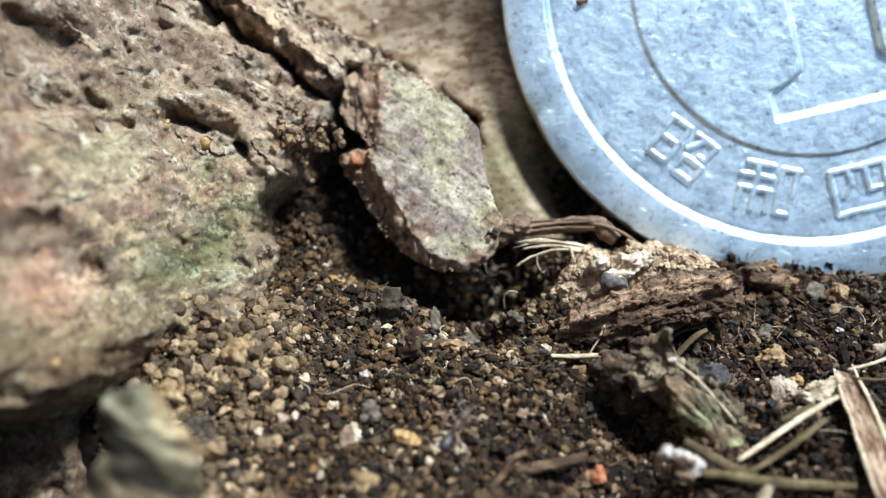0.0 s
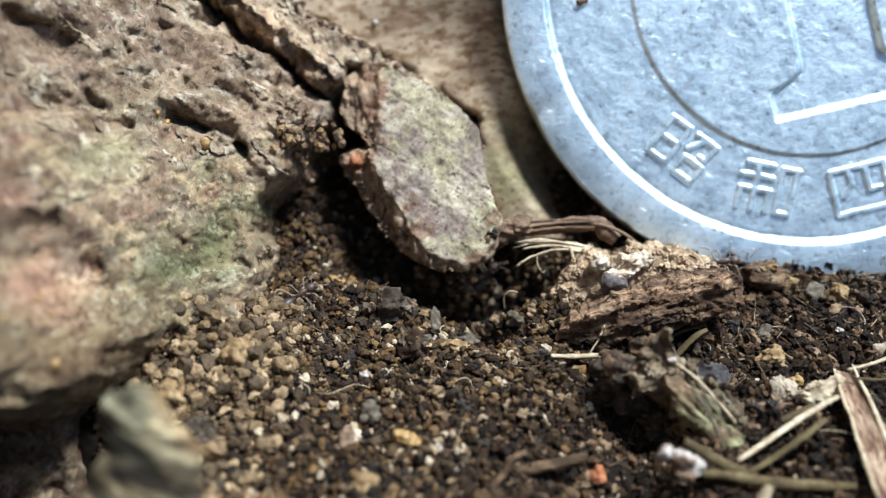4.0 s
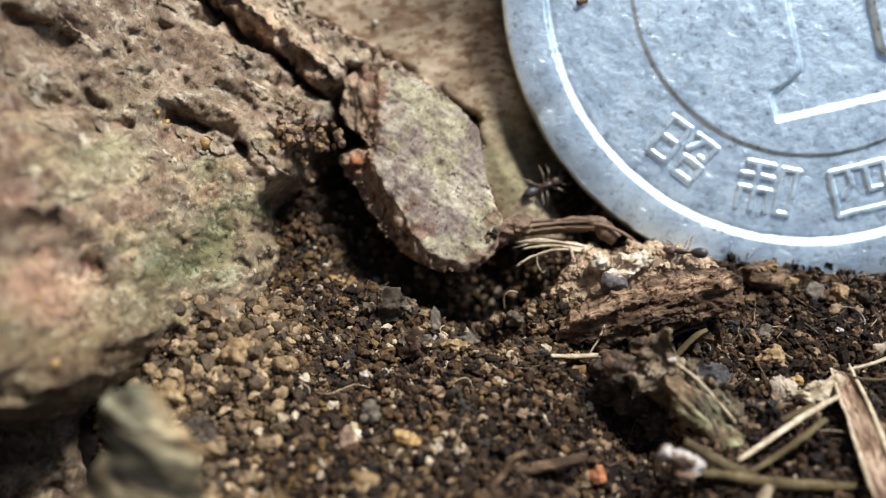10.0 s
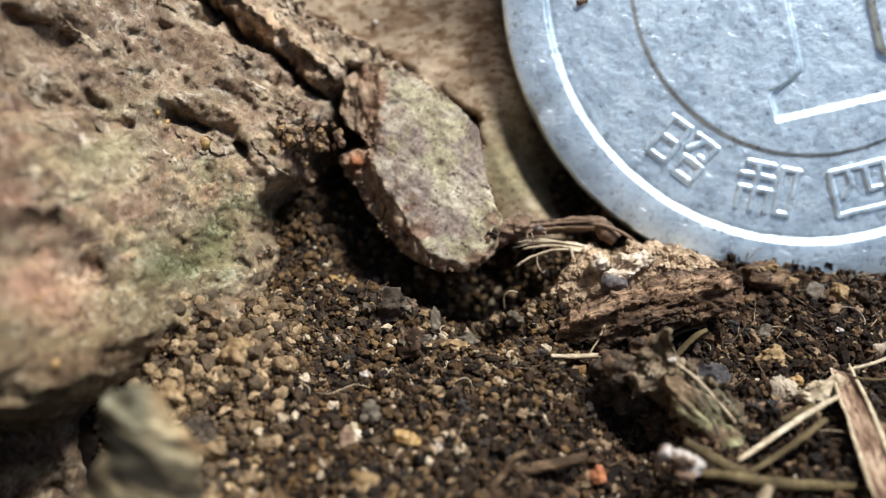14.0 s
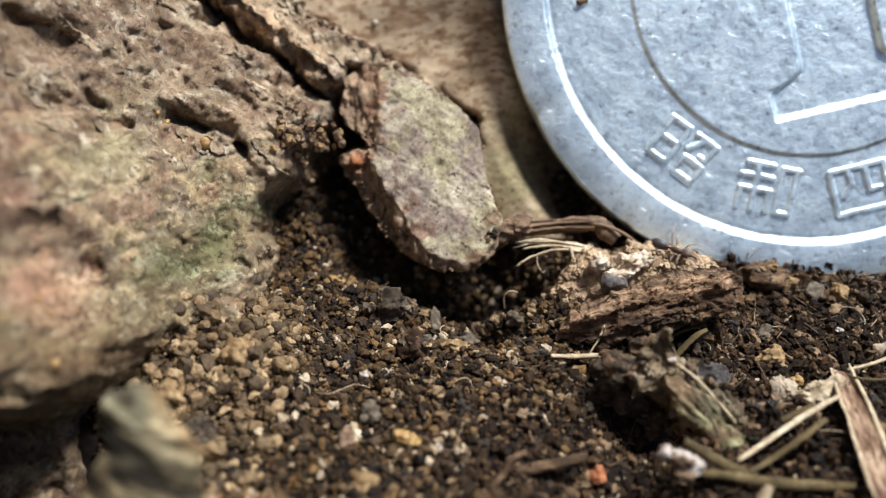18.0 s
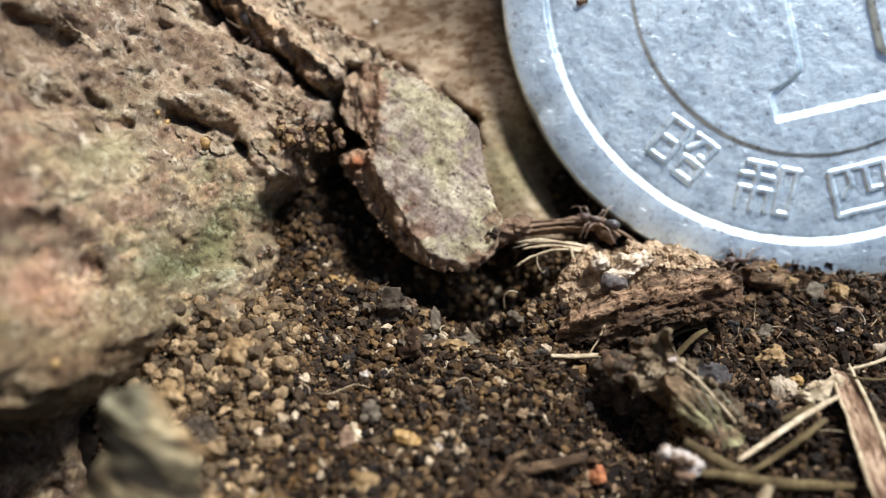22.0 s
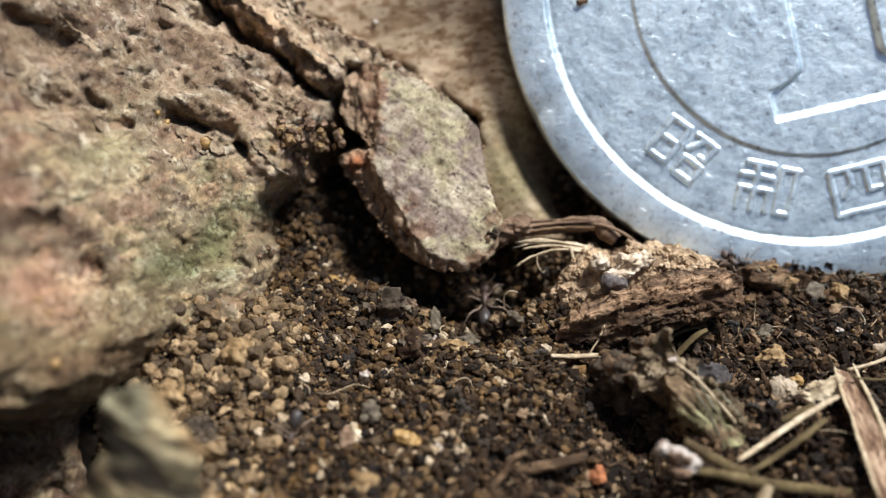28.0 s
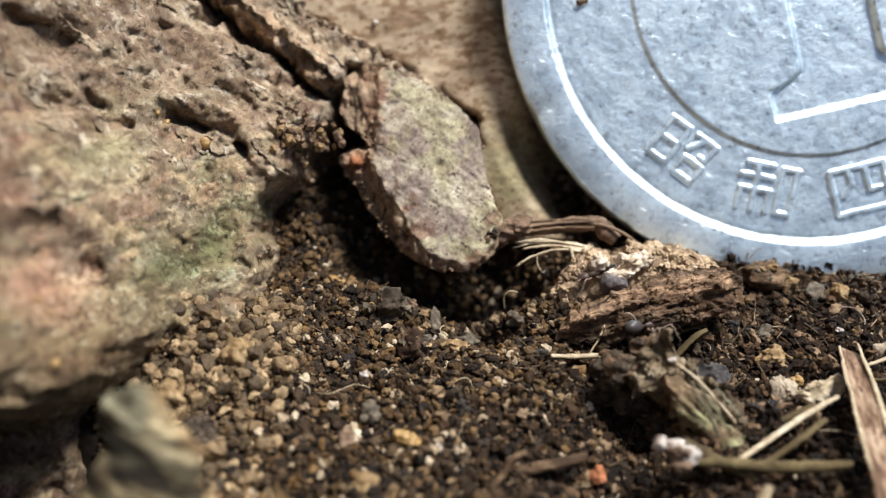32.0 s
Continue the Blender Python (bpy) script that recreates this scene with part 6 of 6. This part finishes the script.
    march([
        (8.2, 15.79, -1.94, -0.36, -0.10, -0.13, 0.99), (8.7, 14.26, -2.05, -0.11, -0.34, -0.63, 0.70), (9.0, 12.75, -2.45, 0.45, -0.22, -0.57, 0.79),
        (9.5, 9.89, -1.90, 0.63, 0.12, -0.24, 0.96), (10.0, 7.49, -2.13, 1.27, -0.30, -0.46, 0.84), (10.5, 5.69, -0.83, 1.27, -0.02, -0.49, 0.87),
        (11.5, 5.49, -0.74, 1.35, 0.17, -0.20, 0.96), (12.3, 3.54, -0.67, 1.42, 0.10, -0.68, 0.72), (12.7, 2.81, 0.67, 1.15, 0.07, -0.84, 0.54),
        (13.0, 2.42, 0.89, 1.56, -0.02, -0.80, 0.59), (13.4, 1.77, -1.03, 2.08, -0.18, -0.87, 0.46), (14.0, 2.63, -0.85, 1.25, -0.09, -0.34, 0.94),
        (14.5, 2.63, 0.11, 0.13, 0.00, -0.88, 0.48), (15.2, 3.23, -0.67, 0.29, 0.00, -0.30, 0.95), (16.6, 4.53, -0.41, 0.32, 0.00, -0.30, 0.95),
        (17.3, 5.34, -0.76, 1.34, 0.00, -0.37, 0.93), (17.6, 5.99, 0.99, 0.26, -0.13, -0.62, 0.77), (18.0, 7.21, -2.01, 1.27, -0.30, -0.44, 0.85),
        (18.5, 9.61, -1.98, 0.51, -0.37, -0.29, 0.88), (19.0, 9.81, -2.16, 0.55, -0.04, -0.22, 0.97), (19.5, 9.47, -1.75, 0.38, -0.04, -0.40, 0.92),
        (20.5, 8.52, -3.87, 1.76, 0.31, -0.56, 0.77), (21.0, 9.47, -1.61, 0.42, -0.12, -0.14, 0.98), (21.5, 9.90, -0.80, -0.03, -0.15, -0.22, 0.96),
        (22.5, 9.45, -1.09, 0.05, 0.28, -0.14, 0.95), (23.0, 10.09, -1.79, 0.59, -0.09, -0.23, 0.97), (23.5, 12.87, -1.76, 0.07, -0.11, -0.22, 0.97),
        (23.9, 14.48, -2.37, 0.07, -0.34, -0.14, 0.93), (24.5, 15.36, -2.44, 0.01, 0.09, -0.29, 0.95),])
    march([
        (18.8, 15.79, -1.94, -0.36, -0.10, -0.13, 0.99), (19.2, 14.43, -2.09, -0.07, 0.04, -0.39, 0.92), (19.6, 12.97, -1.49, -0.07, -0.19, -0.15, 0.97),
        (20.0, 11.89, -1.32, -0.04, -0.07, -0.36, 0.93), (20.5, 10.85, -1.86, 0.47, 0.10, -0.15, 0.98), (21.0, 9.88, -1.92, 0.62, 0.12, -0.24, 0.96),
        (21.5, 7.56, -2.00, 1.31, -0.36, -0.43, 0.83), (22.0, 4.89, -0.68, 1.43, 0.00, -0.35, 0.94), (22.5, 3.91, -0.54, 1.34, -0.11, -0.41, 0.90),
        (23.0, 3.29, 0.78, 1.03, 0.14, -0.84, 0.52), (23.6, 3.90, 2.37, 0.63, 0.00, -0.30, 0.95), (24.0, 4.81, 2.79, 0.71, 0.00, -0.30, 0.95),])
    march([
        (25.0, 15.79, -1.94, -0.36, -0.10, -0.13, 0.99), (26.6, 14.43, -2.09, -0.07, 0.04, -0.39, 0.92), (27.2, 11.19, -1.36, -0.02, 0.23, -0.58, 0.78),
        (27.5, 9.56, -1.81, 0.51, -0.28, -0.43, 0.86), (28.0, 9.39, -0.87, -0.12, 0.07, -0.25, 0.96), (28.5, 9.33, -1.22, 0.04, -0.14, -0.62, 0.77),
        (29.0, 9.07, -1.29, 0.28, 0.00, -0.30, 0.95), (30.6, 8.44, -1.08, 0.57, 0.00, -0.30, 0.95), (31.2, 7.13, -2.06, 1.22, 0.03, -0.59, 0.81),
        (31.5, 6.04, -2.48, 1.18, -0.25, 0.03, 0.97), (32.0, 4.74, -2.73, 0.80, -0.07, -0.19, 0.98),])
    march([
        (20.5, -7.56, 3.74, 8.51, -0.07, -0.67, 0.74), (21.6, -6.86, 3.26, 7.66, 0.35, -0.83, 0.44), (22.0, -6.07, 3.38, 6.30, -0.02, -0.98, 0.18),
        (22.5, -5.38, 0.48, 4.78, -0.07, -0.63, 0.78), (23.0, -4.34, -1.06, 3.07, 0.09, -0.65, 0.75), (23.5, -3.76, -0.06, -0.22, 0.25, -0.38, 0.89),
        (24.0, -3.05, -0.00, -0.79, 0.29, -0.12, 0.95), (24.5, -1.78, 0.59, -1.66, -0.10, -0.53, 0.84), (25.0, -1.82, -3.79, 0.49, -0.22, -0.42, 0.88),
        (25.5, -2.08, -4.03, 0.23, 0.12, -0.17, 0.98), (26.5, -2.96, -5.67, -0.03, 0.10, -0.21, 0.97), (27.5, -3.56, -7.26, 0.12, 0.06, -0.33, 0.94),
        (28.0, -4.09, -9.06, 0.07, -0.12, -0.70, 0.70), (28.5, -3.98, -9.88, 0.14, 0.25, -0.28, 0.93), (29.2, -4.32, -11.57, 0.14, 0.20, -0.23, 0.95),
        (30.0, -4.30, -12.72, 0.39, 0.45, -0.21, 0.87),])
    march([
        (0.0, 1.28, -1.6, -3.6, 0.00, -0.30, 0.95), (26.6, 1.27, -1.7, -3.3, 0.00, -0.30, 0.95), (27.4, 1.25, -2.33, -1.21, 0.00, -0.30, 0.95), (27.8, 1.38, -2.76, -0.41, -0.16, -0.24, 0.96),
        (28.2, 1.34, -0.72, -1.64, 0.03, -0.49, 0.87), (28.5, 1.02, -0.82, -1.81, -0.03, -0.51, 0.86), (29.0, 0.69, -5.24, 0.04, -0.28, -0.33, 0.90),
        (29.5, 0.46, -5.89, 0.16, 0.08, -0.19, 0.98), (30.0, 2.46, -6.12, 0.24, 0.09, -0.57, 0.81), (30.5, 3.06, -7.21, -0.23, 0.32, -0.53, 0.78),
        (31.0, 3.28, -7.38, -0.21, 0.04, -0.51, 0.86), (31.5, 4.51, -6.06, 0.68, -0.21, -0.30, 0.93), (32.0, 5.92, -5.26, 0.67, 0.23, 0.15, 0.96),])


motions()
